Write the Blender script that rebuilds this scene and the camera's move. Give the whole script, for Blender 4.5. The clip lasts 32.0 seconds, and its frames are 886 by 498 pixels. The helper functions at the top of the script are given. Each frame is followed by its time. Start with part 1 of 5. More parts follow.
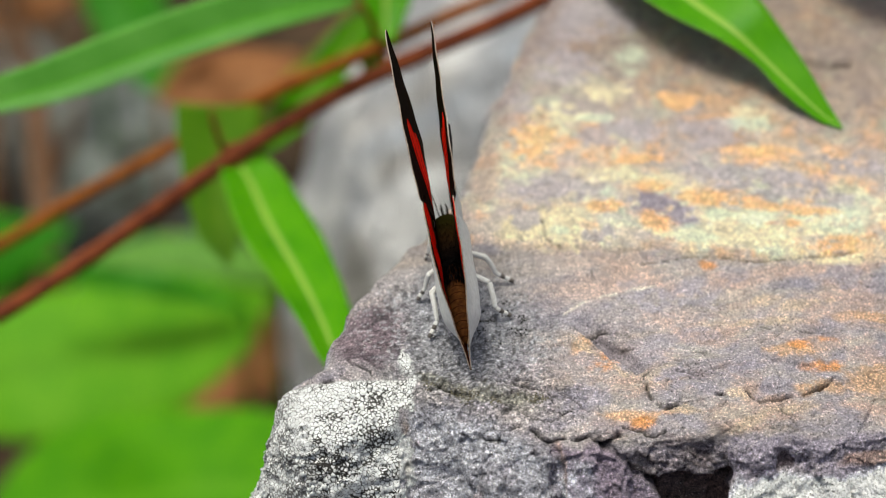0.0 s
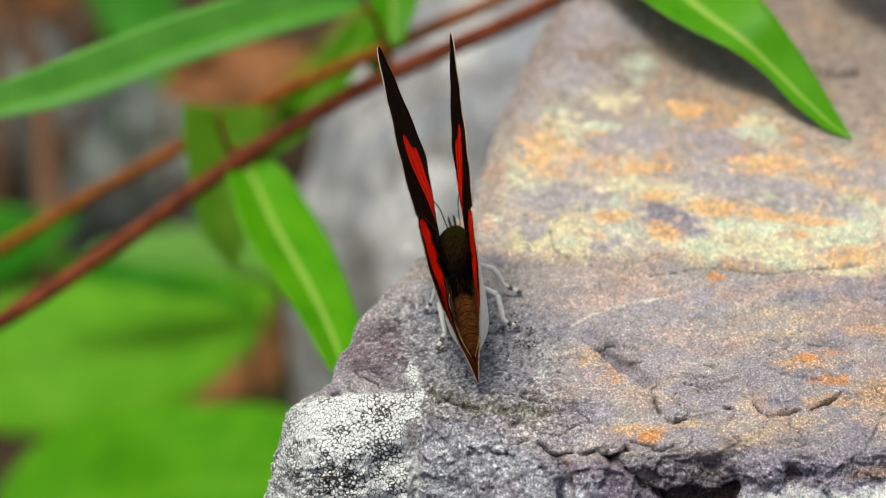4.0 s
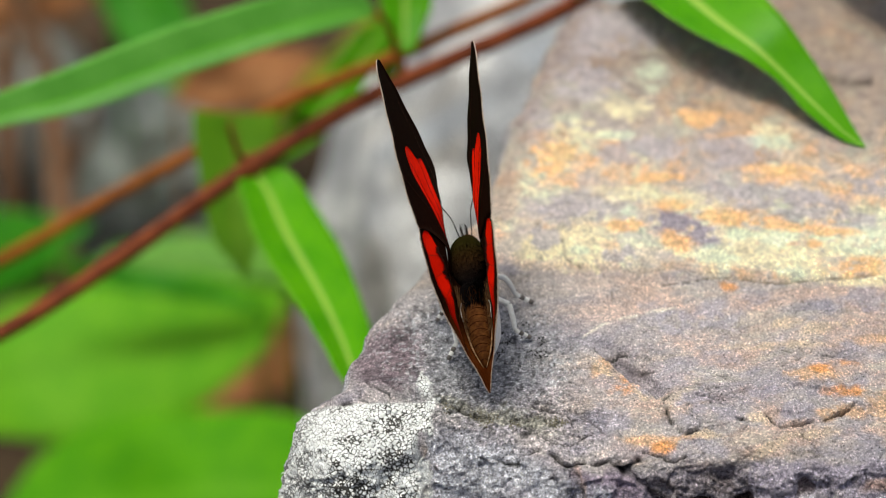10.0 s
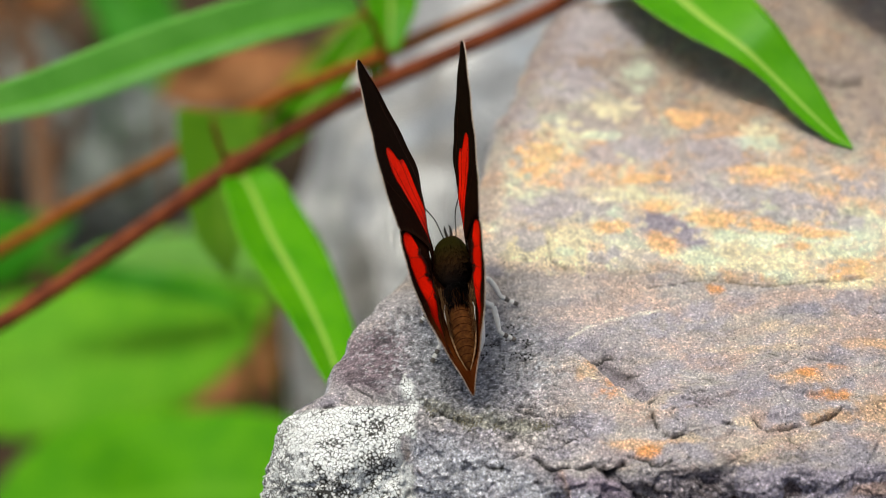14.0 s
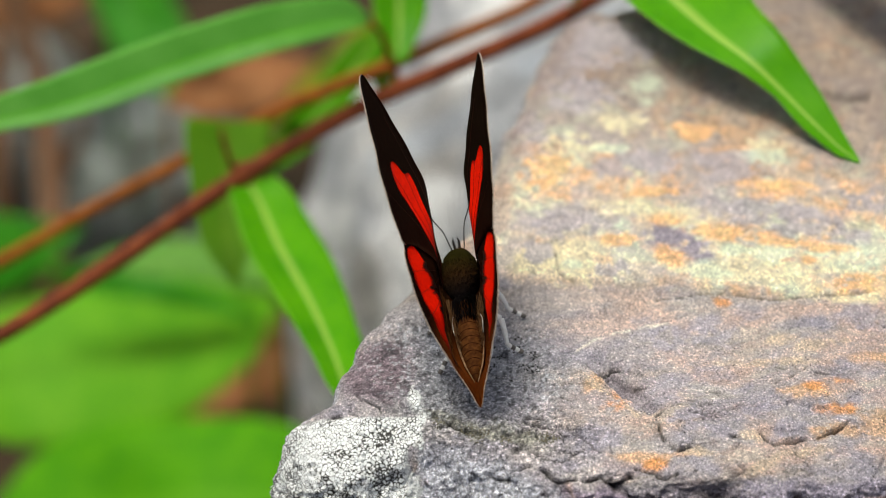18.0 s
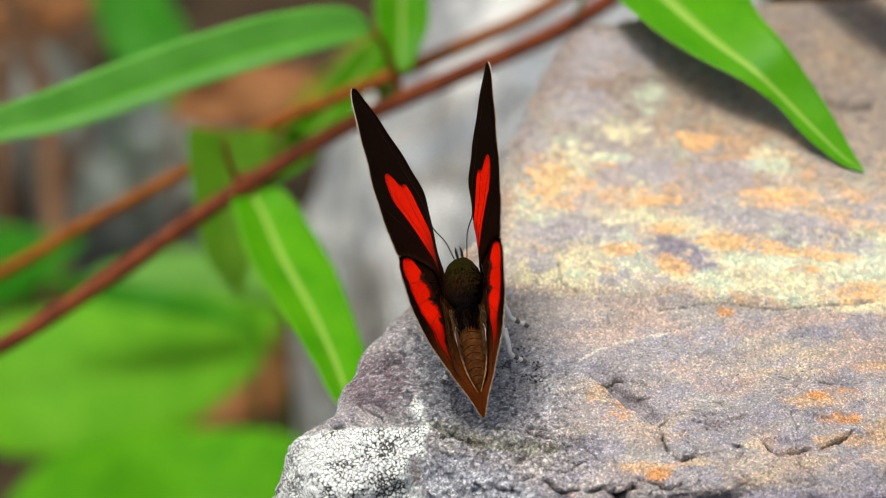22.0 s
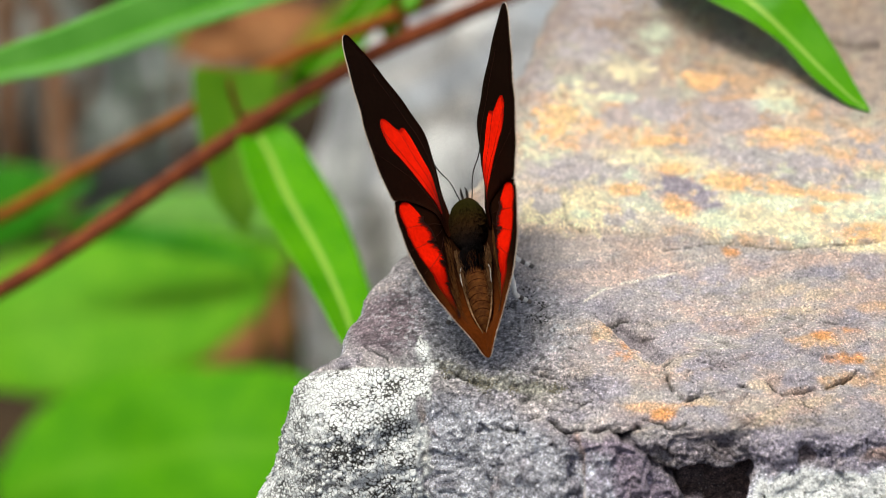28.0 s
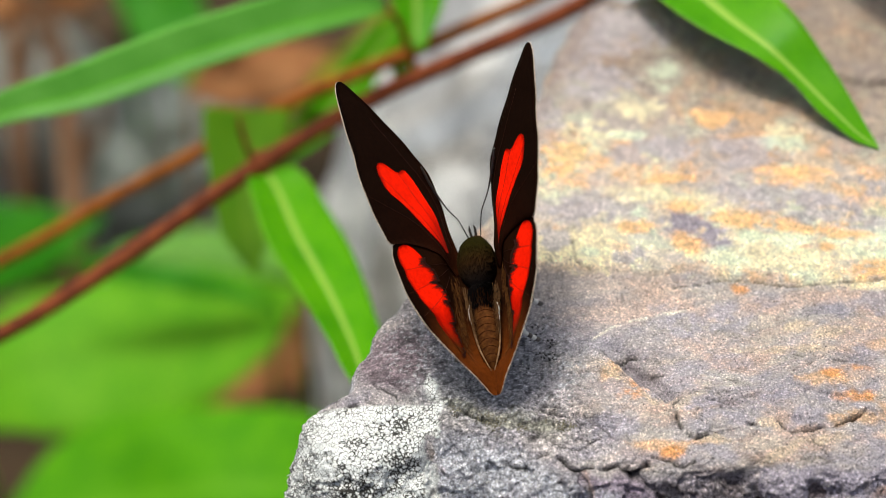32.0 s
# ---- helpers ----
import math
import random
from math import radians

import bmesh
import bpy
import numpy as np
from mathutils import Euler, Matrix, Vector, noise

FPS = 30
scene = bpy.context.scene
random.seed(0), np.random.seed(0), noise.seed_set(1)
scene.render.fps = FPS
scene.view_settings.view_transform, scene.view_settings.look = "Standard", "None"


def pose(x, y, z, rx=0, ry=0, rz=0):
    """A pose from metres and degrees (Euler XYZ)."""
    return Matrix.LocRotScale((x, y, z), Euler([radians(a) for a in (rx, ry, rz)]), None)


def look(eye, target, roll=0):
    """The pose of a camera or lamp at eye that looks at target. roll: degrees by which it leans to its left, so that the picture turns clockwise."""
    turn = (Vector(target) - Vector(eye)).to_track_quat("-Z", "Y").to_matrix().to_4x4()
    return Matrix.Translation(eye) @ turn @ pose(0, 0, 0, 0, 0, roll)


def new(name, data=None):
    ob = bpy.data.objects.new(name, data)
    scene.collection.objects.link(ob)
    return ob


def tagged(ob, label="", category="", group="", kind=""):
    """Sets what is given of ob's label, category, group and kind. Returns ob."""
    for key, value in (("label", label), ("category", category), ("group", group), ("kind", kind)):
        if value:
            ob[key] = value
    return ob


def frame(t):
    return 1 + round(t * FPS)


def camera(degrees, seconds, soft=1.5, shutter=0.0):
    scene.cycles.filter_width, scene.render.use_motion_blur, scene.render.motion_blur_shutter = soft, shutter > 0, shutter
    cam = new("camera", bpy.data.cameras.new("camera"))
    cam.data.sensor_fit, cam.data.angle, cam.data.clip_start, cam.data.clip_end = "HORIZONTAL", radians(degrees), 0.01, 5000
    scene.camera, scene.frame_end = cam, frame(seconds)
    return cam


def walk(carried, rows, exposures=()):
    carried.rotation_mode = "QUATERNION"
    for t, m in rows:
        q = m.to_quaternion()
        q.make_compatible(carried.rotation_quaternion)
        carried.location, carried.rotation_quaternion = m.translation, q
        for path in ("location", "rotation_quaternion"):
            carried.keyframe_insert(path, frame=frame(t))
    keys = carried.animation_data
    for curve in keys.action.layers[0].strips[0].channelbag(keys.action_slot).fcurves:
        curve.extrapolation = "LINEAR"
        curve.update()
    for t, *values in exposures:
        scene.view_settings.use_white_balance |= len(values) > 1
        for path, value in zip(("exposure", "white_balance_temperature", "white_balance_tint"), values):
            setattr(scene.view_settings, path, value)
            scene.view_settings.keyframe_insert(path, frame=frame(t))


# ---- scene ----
MM = 0.001

# ---- camera and its path: seconds, place in millimetres, turn in degrees ----
cam = camera(24.0, 32.0, soft=0.75)
cam.data.dof.use_dof = True
cam.data.dof.focus_distance = 193 * MM
cam.data.dof.aperture_fstop = 17.0
PATH = [
    (0.0, -0.38, -150.31, 143.70, 45.738, -0.215, -1.004), (0.5, -0.53, -150.03, 143.80, 45.769, -0.021, -0.864), (1.0, -0.78, -149.79, 143.71, 46.042, -0.067, -0.969),
    (1.5, -0.70, -149.66, 143.66, 46.052, 0.098, -0.603), (2.0, -0.69, -149.66, 143.67, 45.919, -0.010, -0.875), (2.5, -0.31, -149.59, 143.83, 45.767, -0.210, -0.898),
    (4.5, -0.92, -147.64, 146.37, 44.725, -0.271, -0.860), (5.0, -0.74, -147.97, 146.67, 44.279, -0.567, -1.194), (5.5, -0.53, -147.90, 146.65, 44.218, -0.697, -1.265),
    (6.0, -0.63, -147.31, 146.25, 44.639, -0.649, -1.226), (6.5, -0.78, -146.84, 145.99, 44.724, -0.455, -0.995), (7.0, -0.83, -146.89, 145.94, 45.029, -0.261, -0.833),
    (7.5, -0.79, -146.72, 145.76, 45.109, -0.355, -0.940), (8.0, -0.92, -146.39, 145.34, 45.294, -0.160, -0.641), (8.5, -0.82, -146.26, 145.27, 45.366, -0.177, -0.703),
    (9.0, -0.88, -146.61, 145.35, 45.438, -0.248, -0.752), (9.5, -0.80, -146.87, 145.64, 45.223, -0.194, -0.665), (10.0, -0.80, -146.91, 145.64, 45.231, -0.112, -0.538),
    (10.5, -0.77, -146.93, 145.72, 45.102, -0.093, -0.558), (11.0, -0.68, -146.66, 145.50, 45.463, -0.206, -0.507), (11.5, -0.56, -146.32, 145.12, 45.463, -0.212, -0.606),
    (12.0, -0.46, -145.96, 144.88, 45.312, -0.465, -0.815), (12.5, -0.45, -145.54, 144.67, 45.446, -0.363, -0.645), (13.0, -0.38, -145.39, 144.67, 45.387, -0.444, -0.739),
    (13.5, -0.36, -145.31, 144.53, 45.140, -0.381, -0.567), (14.0, -0.29, -145.20, 144.43, 45.167, -0.442, -0.633), (14.5, -0.37, -145.01, 144.39, 44.999, -0.526, -0.758),
    (16.5, -0.65, -145.02, 144.79, 44.931, -0.516, -0.416), (17.0, -0.65, -145.06, 145.08, 45.140, -0.498, -0.391), (17.5, -0.76, -145.15, 145.24, 45.183, -0.620, -0.423),
    (18.0, -0.88, -145.29, 145.32, 45.328, -0.646, -0.348), (18.5, -0.94, -145.77, 145.61, 45.444, -0.800, -0.577), (19.0, -1.02, -145.79, 145.59, 45.708, -0.667, -0.370),
    (19.5, -1.01, -145.73, 145.31, 45.894, -0.752, -0.460), (20.0, -1.07, -145.64, 145.06, 45.969, -0.701, -0.387), (20.5, -0.94, -145.71, 145.11, 45.848, -0.659, -0.395),
    (21.0, -0.91, -145.66, 145.03, 45.715, -0.626, -0.286), (21.5, -0.86, -145.67, 145.07, 45.739, -0.786, -0.468), (22.0, -0.79, -145.13, 144.78, 45.668, -0.551, -0.305),
    (22.5, -0.81, -144.82, 144.66, 45.385, -0.404, -0.115), (23.0, -0.77, -145.15, 144.88, 45.038, -0.400, -0.230), (23.5, -0.95, -144.93, 144.90, 45.019, -0.288, -0.099),
    (24.0, -1.04, -144.53, 144.97, 44.950, -0.090, 0.068), (24.5, -0.96, -144.44, 144.89, 44.802, -0.220, 0.048), (25.0, -0.94, -144.51, 144.82, 44.551, -0.413, -0.119),
    (25.5, -1.01, -144.55, 144.73, 44.136, -0.356, -0.153), (27.5, -0.60, -144.63, 144.98, 44.006, -0.447, -0.209), (28.0, -0.51, -144.83, 145.13, 43.901, -0.347, -0.193),
    (28.5, -0.38, -144.50, 145.03, 44.249, -0.266, -0.237), (29.0, -0.39, -144.38, 144.80, 44.716, -0.297, -0.225), (29.5, -0.36, -144.44, 144.71, 44.936, -0.202, -0.124),
    (30.0, -0.30, -144.84, 144.88, 44.893, -0.293, -0.238), (30.5, -0.25, -144.83, 144.95, 44.969, -0.182, -0.128), (31.0, -0.09, -144.88, 144.85, 45.029, -0.112, -0.116),
    (31.5, -0.05, -144.77, 144.85, 45.115, -0.015, 0.044), (32.0, -0.00, -145.00, 145.00, 45.000, -0.000, -0.000),
]
walk(cam, [(t, pose(x * MM, y * MM, z * MM, rx, ry, rz)) for t, x, y, z, rx, ry, rz in PATH], [(0, -0.17, 6450, 0), (6, -0.23, 6450, 0), (9, -0.10, 6450, 0), (13, -0.12, 6450, 0), (20, -0.06, 6450, 0), (32, 0.06, 6450, 0)])

# ---- light: a bright, thinly clouded sky with a soft high sun ----
SUN_HEIGHT, SUN_TURN = 76, -60
world = bpy.data.worlds.new("sky")
scene.world = world
world.use_nodes = True
sky = world.node_tree.nodes.new("ShaderNodeTexSky")
sky.sky_type, sky.sun_disc = "NISHITA", False
sky.sun_elevation, sky.sun_rotation = radians(SUN_HEIGHT), radians(SUN_TURN)
sky.air_density, sky.dust_density = 0.7, 8.0
world.node_tree.links.new(sky.outputs[0], world.node_tree.nodes["Background"].inputs[0])
world.node_tree.nodes["Background"].inputs[1].default_value = 0.118
sun = new("sun", bpy.data.lights.new("sun", "SUN"))
sun.data.energy, sun.data.angle, sun.data.color = 2.5, radians(15), (1.0, 0.95, 0.88)
away = Vector((math.sin(radians(SUN_TURN)) * math.cos(radians(SUN_HEIGHT)), math.cos(radians(SUN_TURN)) * math.cos(radians(SUN_HEIGHT)), math.sin(radians(SUN_HEIGHT))))
sun.matrix_world = look(away * 3, (0, 0, 0))

# ---- tools for building ----
def node(tree, kind, **sets):
    n = tree.nodes.new(kind)
    for key, value in sets.items():
        if key in n.inputs:
            n.inputs[key].default_value = value
    return n


def fresh(name):
    m = bpy.data.materials.new(name)
    m.use_nodes = True
    return m, m.node_tree, m.node_tree.nodes["Principled BSDF"], m.node_tree.links


def ramp(tree, source, stops):
    n = tree.nodes.new("ShaderNodeValToRGB")
    while len(n.color_ramp.elements) < len(stops):
        n.color_ramp.elements.new(0.5)
    for e, (at, c) in zip(n.color_ramp.elements, stops):
        e.position, e.color = at, (*c, 1)
    tree.links.new(source, n.inputs[0])
    return n


def mixed(tree, kind, amount, a, b):
    n = tree.nodes.new("ShaderNodeMix")
    n.data_type, n.blend_type = "RGBA", kind
    for value, slot in ((amount, n.inputs[0]), (a, n.inputs[6]), (b, n.inputs[7])):
        if hasattr(value, "links"):
            tree.links.new(value, slot)
        else:
            slot.default_value = value if not isinstance(value, tuple) else (*value, 1)
    return n.outputs[2]


def grain(tree, scale, detail=6, rough=0.6, stretch=None):
    co = tree.nodes.new("ShaderNodeTexCoord")
    out = co.outputs["Object"]
    if stretch:
        mp = tree.nodes.new("ShaderNodeMapping")
        mp.inputs["Scale"].default_value = stretch
        tree.links.new(out, mp.inputs[0])
        out = mp.outputs[0]
    n = node(tree, "ShaderNodeTexNoise", Scale=scale, Detail=detail, Roughness=rough)
    tree.links.new(out, n.inputs["Vector"])
    return n.outputs["Fac"]


def bumped(tree, shader, height, strength, distance):
    b = node(tree, "ShaderNodeBump", Strength=strength, Distance=distance)
    tree.links.new(height, b.inputs["Height"])
    tree.links.new(b.outputs[0], shader.inputs["Normal"])
    return b


def plain(name, dark, light, scale, rough=0.6, bump=0.3, dist=0.00005, stretch=None, metal=0.0, sheen=0.0, gloss=0.5):
    """A material of two tones mixed by a grain of the given scale."""
    m, tree, sh, links = fresh(name)
    g = grain(tree, scale, stretch=stretch)
    r = ramp(tree, g, ((0.32, dark), (0.68, light)))
    links.new(r.outputs[0], sh.inputs["Base Color"])
    sh.inputs["Roughness"].default_value = rough
    sh.inputs["Metallic"].default_value = metal
    sh.inputs["Sheen Weight"].default_value = sheen
    sh.inputs["Specular IOR Level"].default_value = min(gloss, 0.2) if rough > 0.65 else gloss
    bumped(tree, sh, grain(tree, scale * 3.1, stretch=stretch), bump, dist)
    return m


def mesh_of(name, verts, faces, mats, smooth=True, slots=None):
    """A mesh from places in millimetres."""
    me = bpy.data.meshes.new(name)
    me.from_pydata((np.asarray(verts, float) * MM).tolist(), [], faces if isinstance(faces, list) else faces.tolist())
    for m in mats if isinstance(mats, (list, tuple)) else [mats]:
        me.materials.append(m)
    me.polygons.foreach_set("use_smooth", np.full(len(me.polygons), smooth))
    if slots is not None:
        me.polygons.foreach_set("material_index", np.asarray(slots, np.int32))
    me.update()
    return me


def part(name, me, parent, label=""):
    ob = new(name, me)
    ob.parent = parent
    return tagged(ob, label)


def empty(name, m, label, category, group=""):
    ob = new(name)
    ob.matrix_world = m
    ob.empty_display_size = 0.005
    return tagged(ob, label, category, group)


def smooth(a, b, x):
    s = np.clip((x - a) / (b - a), 0, 1)
    return s * s * (3 - 2 * s)


def lattice(ix, iy, iz, seed):
    h = (ix * 374761393 + iy * 668265263 + iz * 1274126177 + seed * 362437) & 0xFFFFFFFF
    h = ((h ^ (h >> 13)) * 1103515245) & 0xFFFFFFFF
    h = ((h ^ (h >> 16)) * 2246822519) & 0xFFFFFFFF
    return ((h ^ (h >> 15)) & 0xFFFF) / 32767.5 - 1


def vnoise(p, seed=0):
    """Smooth value noise between -1 and 1 at the places p (N x 3)."""
    q = np.floor(p).astype(np.int64)
    f = p - q
    f = f * f * (3 - 2 * f)
    out = np.zeros(len(p))
    for dx in (0, 1):
        for dy in (0, 1):
            for dz in (0, 1):
                w = (f[:, 0] if dx else 1 - f[:, 0]) * (f[:, 1] if dy else 1 - f[:, 1]) * (f[:, 2] if dz else 1 - f[:, 2])
                out += w * lattice(q[:, 0] + dx, q[:, 1] + dy, q[:, 2] + dz, seed)
    return out


def fbm(p, octaves, seed=0, gain=0.5):
    total, amp, norm = np.zeros(len(p)), 1.0, 0.0
    for k in range(octaves):
        total += amp * vnoise(p * 2.03 ** k + 17.3 * k, seed + k)
        norm += amp
        amp *= gain
    return total / norm


def glide(points, n):
    """n + 1 places along a smooth line through the points."""
    p = np.asarray(points, float)
    if len(p) == 2:
        return p[0] + (p[1] - p[0]) * np.linspace(0, 1, n + 1)[:, None]
    ext = np.vstack([2 * p[0] - p[1], p, 2 * p[-1] - p[-2]])
    out = []
    for s in np.linspace(0, len(p) - 1, n + 1):
        i = min(int(s), len(p) - 2)
        t = s - i
        a, b, c, d = ext[i:i + 4]
        out.append(0.5 * (2 * b + (c - a) * t + (2 * a - 5 * b + 4 * c - d) * t * t + (3 * b - a - 3 * c + d) * t ** 3))
    return np.array(out)


def tube(points, radii, n=24, sides=10, rough=0.0, seed=0):
    """Places and faces of a round, tapering rod along a smooth line."""
    line = glide(points, n)
    rad = np.interp(np.linspace(0, 1, n + 1), np.linspace(0, 1, len(radii)), radii)
    tan = np.gradient(line, axis=0)
    tan /= np.linalg.norm(tan, axis=1)[:, None]
    ref = np.array([0.31, 0.2, 0.93]) if abs(tan[0][2]) < 0.9 else np.array([1.0, 0.1, 0.0])
    side = np.cross(tan, ref)
    side /= np.linalg.norm(side, axis=1)[:, None]
    up = np.cross(side, tan)
    ang = np.linspace(0, 2 * np.pi, sides, endpoint=False)
    ring = line[:, None] + rad[:, None, None] * (np.cos(ang)[None, :, None] * side[:, None] + np.sin(ang)[None, :, None] * up[:, None])
    v = ring.reshape(-1, 3)
    if rough:
        centre = np.repeat(line, sides, 0)
        v = centre + (v - centre) * (1 + rough * fbm(v * 0.8 + seed, 3, seed))[:, None]
    f = []
    for i in range(n):
        for j in range(sides):
            k = (j + 1) % sides
            f.append((i * sides + j, i * sides + k, (i + 1) * sides + k, (i + 1) * sides + j))
    f.append(tuple(range(sides - 1, -1, -1)))
    f.append(tuple(n * sides + j for j in range(sides)))
    return v, f


def joined(pieces):
    v, f, base = [], [], 0
    for a, b in pieces:
        v.append(a)
        f += [tuple(i + base for i in face) for face in b]
        base += len(a)
    return np.vstack(v), f


def ball(rows=10, cols=16):
    """A unit ball of quads and caps: places and faces."""
    v, f = [(0, 0, 1.0)], []
    for i in range(1, rows):
        a = np.pi * i / rows
        for j in range(cols):
            b = 2 * np.pi * j / cols
            v.append((np.sin(a) * np.cos(b), np.sin(a) * np.sin(b), np.cos(a)))
    v.append((0, 0, -1.0))
    for j in range(cols):
        k = (j + 1) % cols
        f.append((0, 1 + j, 1 + k))
        for i in range(rows - 2):
            f.append((1 + i * cols + j, 1 + (i + 1) * cols + j, 1 + (i + 1) * cols + k, 1 + i * cols + k))
        last = 1 + (rows - 2) * cols
        f.append((last + j, len(v) - 1, last + k))
    return np.array(v), f


# ---- materials ----
def stone_material(name, speck=1.0):
    """Stone that takes its tone from the mesh, with fine grit, pits and pale flecks."""
    m, tree, sh, links = fresh(name)
    tone = tree.nodes.new("ShaderNodeAttribute")
    tone.attribute_name = "tint"
    fine = ramp(tree, grain(tree, 4600, 3, 0.7), ((0.33, (0.14, 0.13, 0.14)), (0.44, (0.82, 0.82, 0.82)), (0.56, (1.1, 1.1, 1.1)), (0.65, (2.6, 2.56, 2.5))))
    c = mixed(tree, "MULTIPLY", 0.62 * speck, tone.outputs["Color"], fine.outputs[0])
    mid = ramp(tree, grain(tree, 900, 7, 0.72), ((0.32, (0.60, 0.58, 0.62)), (0.5, (1.0, 1.0, 1.0)), (0.66, (1.35, 1.33, 1.28))))
    c = mixed(tree, "MULTIPLY", 0.6 * speck, c, mid.outputs[0])
    crystal = ramp(tree, grain(tree, 2600, 4, 0.65), ((0.36, (0.32, 0.31, 0.32)), (0.47, (0.92, 0.92, 0.92)), (0.55, (1.06, 1.06, 1.06)), (0.64, (1.95, 1.94, 1.92))))
    coarse = tree.nodes.new("ShaderNodeAttribute")
    coarse.attribute_name = "coarse"
    c = mixed(tree, "MULTIPLY", coarse.outputs["Fac"], c, crystal.outputs[0])
    co = tree.nodes.new("ShaderNodeTexCoord")
    for scale, zone, colour, low in ((3000, 420, (0.78, 0.75, 0.70), 0.50), (2400, 330, (0.06, 0.05, 0.05), 0.49), (3600, 260, (0.10, 0.085, 0.085), 0.47)):
        cell = node(tree, "ShaderNodeTexVoronoi", Scale=scale)
        links.new(co.outputs["Object"], cell.inputs["Vector"])
        fleck = ramp(tree, cell.outputs["Distance"], ((0.17, (1, 1, 1)), (0.22, (0, 0, 0))))
        patchy = ramp(tree, grain(tree, zone, 4), ((low, (0, 0, 0)), (low + 0.12, (0.9, 0.9, 0.9))))
        amount = mixed(tree, "MULTIPLY", 1.0, fleck.outputs[0], patchy.outputs[0])
        c = mixed(tree, "MIX", amount, c, colour)
    crust = tree.nodes.new("ShaderNodeAttribute")
    crust.attribute_name = "crust"
    bend = node(tree, "ShaderNodeTexNoise", Scale=1500, Detail=2)
    links.new(co.outputs["Object"], bend.inputs["Vector"])
    push = tree.nodes.new("ShaderNodeVectorMath")
    push.operation = "MULTIPLY_ADD"
    links.new(bend.outputs["Color"], push.inputs[0])
    push.inputs[1].default_value = (0.0006, 0.0006, 0.0006)
    links.new(co.outputs["Object"], push.inputs[2])
    plates = node(tree, "ShaderNodeTexVoronoi", Scale=2650)
    plates.feature = "DISTANCE_TO_EDGE"
    links.new(push.outputs[0], plates.inputs["Vector"])
    gaps = ramp(tree, grain(tree, 420, 7, 0.72), ((0.36, (0.04, 0.04, 0.04)), (0.50, (0.16, 0.16, 0.16)), (0.62, (0.42, 0.40, 0.40))))
    rim = node(tree, "ShaderNodeMapRange")
    links.new(plates.outputs["Distance"], rim.inputs[0])
    skin = tree.nodes.new("ShaderNodeAttribute")
    skin.attribute_name = "skin"
    links.new(mixed(tree, "MIX", skin.outputs["Fac"], gaps.outputs[0], (0.085, 0.085, 0.085)), rim.inputs[2])
    white = ramp(tree, grain(tree, 1700, 3), ((0.3, (0.64, 0.64, 0.63)), (0.62, (0.88, 0.89, 0.90))))
    crisp = ramp(tree, rim.outputs[0], ((0.30, (0, 0, 0)), (0.72, (1, 1, 1))))
    plate = mixed(tree, "MIX", crisp.outputs[0], (0.028, 0.025, 0.022), white.outputs[0])
    c = mixed(tree, "MIX", crust.outputs["Fac"], c, plate)
    links.new(c, sh.inputs["Base Color"])
    sh.inputs["Roughness"].default_value = 0.72
    sh.inputs["Specular IOR Level"].default_value = 0.35
    h = mixed(tree, "ADD", 0.35, grain(tree, 800, 8, 0.68), grain(tree, 3600, 4, 0.7))
    bumped(tree, sh, h, 1.0, 0.0008)
    relief = tree.nodes["Bump"]
    calm = node(tree, "ShaderNodeMapRange")
    for slot, value in zip(range(1, 5), (0.0, 1.0, 1.0, 0.4)):
        calm.inputs[slot].default_value = value
    links.new(crust.outputs["Fac"], calm.inputs[0])
    links.new(calm.outputs[0], relief.inputs["Strength"])
    return m


def leaf_material(name, base, pale, rib, rough=0.34, thin=0.3):
    """A grass-like leaf: a pale rib, fine lengthwise veins, soft blotches, light shining through."""
    m, tree, sh, links = fresh(name)
    at = tree.nodes.new("ShaderNodeAttribute")
    at.attribute_name = "across"
    blot = ramp(tree, grain(tree, 160, 4), ((0.3, base), (0.72, pale)))
    wave = tree.nodes.new("ShaderNodeMath")
    wave.operation = "MULTIPLY"
    links.new(at.outputs["Fac"], wave.inputs[0])
    wave.inputs[1].default_value = 70
    sine = tree.nodes.new("ShaderNodeMath")
    sine.operation = "SINE"
    links.new(wave.outputs[0], sine.inputs[0])
    vein = ramp(tree, sine.outputs[0], ((0.0, (0.92, 0.95, 0.9)), (1.0, (1.08, 1.05, 1.1))))
    c = mixed(tree, "MULTIPLY", 1.0, blot.outputs[0], vein.outputs[0])
    far = tree.nodes.new("ShaderNodeMath")
    far.operation = "ABSOLUTE"
    links.new(at.outputs["Fac"], far.inputs[0])
    mask = ramp(tree, far.outputs[0], ((0.04, (0.85, 0.85, 0.85)), (0.14, (0, 0, 0))))
    c = mixed(tree, "MIX", mask.outputs[0], c, rib)
    edge = ramp(tree, far.outputs[0], ((0.93, (0, 0, 0)), (1.0, (0.5, 0.5, 0.5))))
    c = mixed(tree, "MIX", edge.outputs[0], c, rib)
    links.new(c, sh.inputs["Base Color"])
    sh.inputs["Roughness"].default_value = rough
    sh.inputs["Specular IOR Level"].default_value = 0.14
    bumped(tree, sh, sine.outputs[0], 0.25, 0.00005)
    glow = tree.nodes.new("ShaderNodeBsdfTranslucent")
    links.new(c, glow.inputs[0])
    mix = tree.nodes.new("ShaderNodeMixShader")
    mix.inputs[0].default_value = thin
    out = tree.nodes["Material Output"]
    links.new(sh.outputs[0], mix.inputs[1])
    links.new(glow.outputs[0], mix.inputs[2])
    links.new(mix.outputs[0], out.inputs[0])
    return m


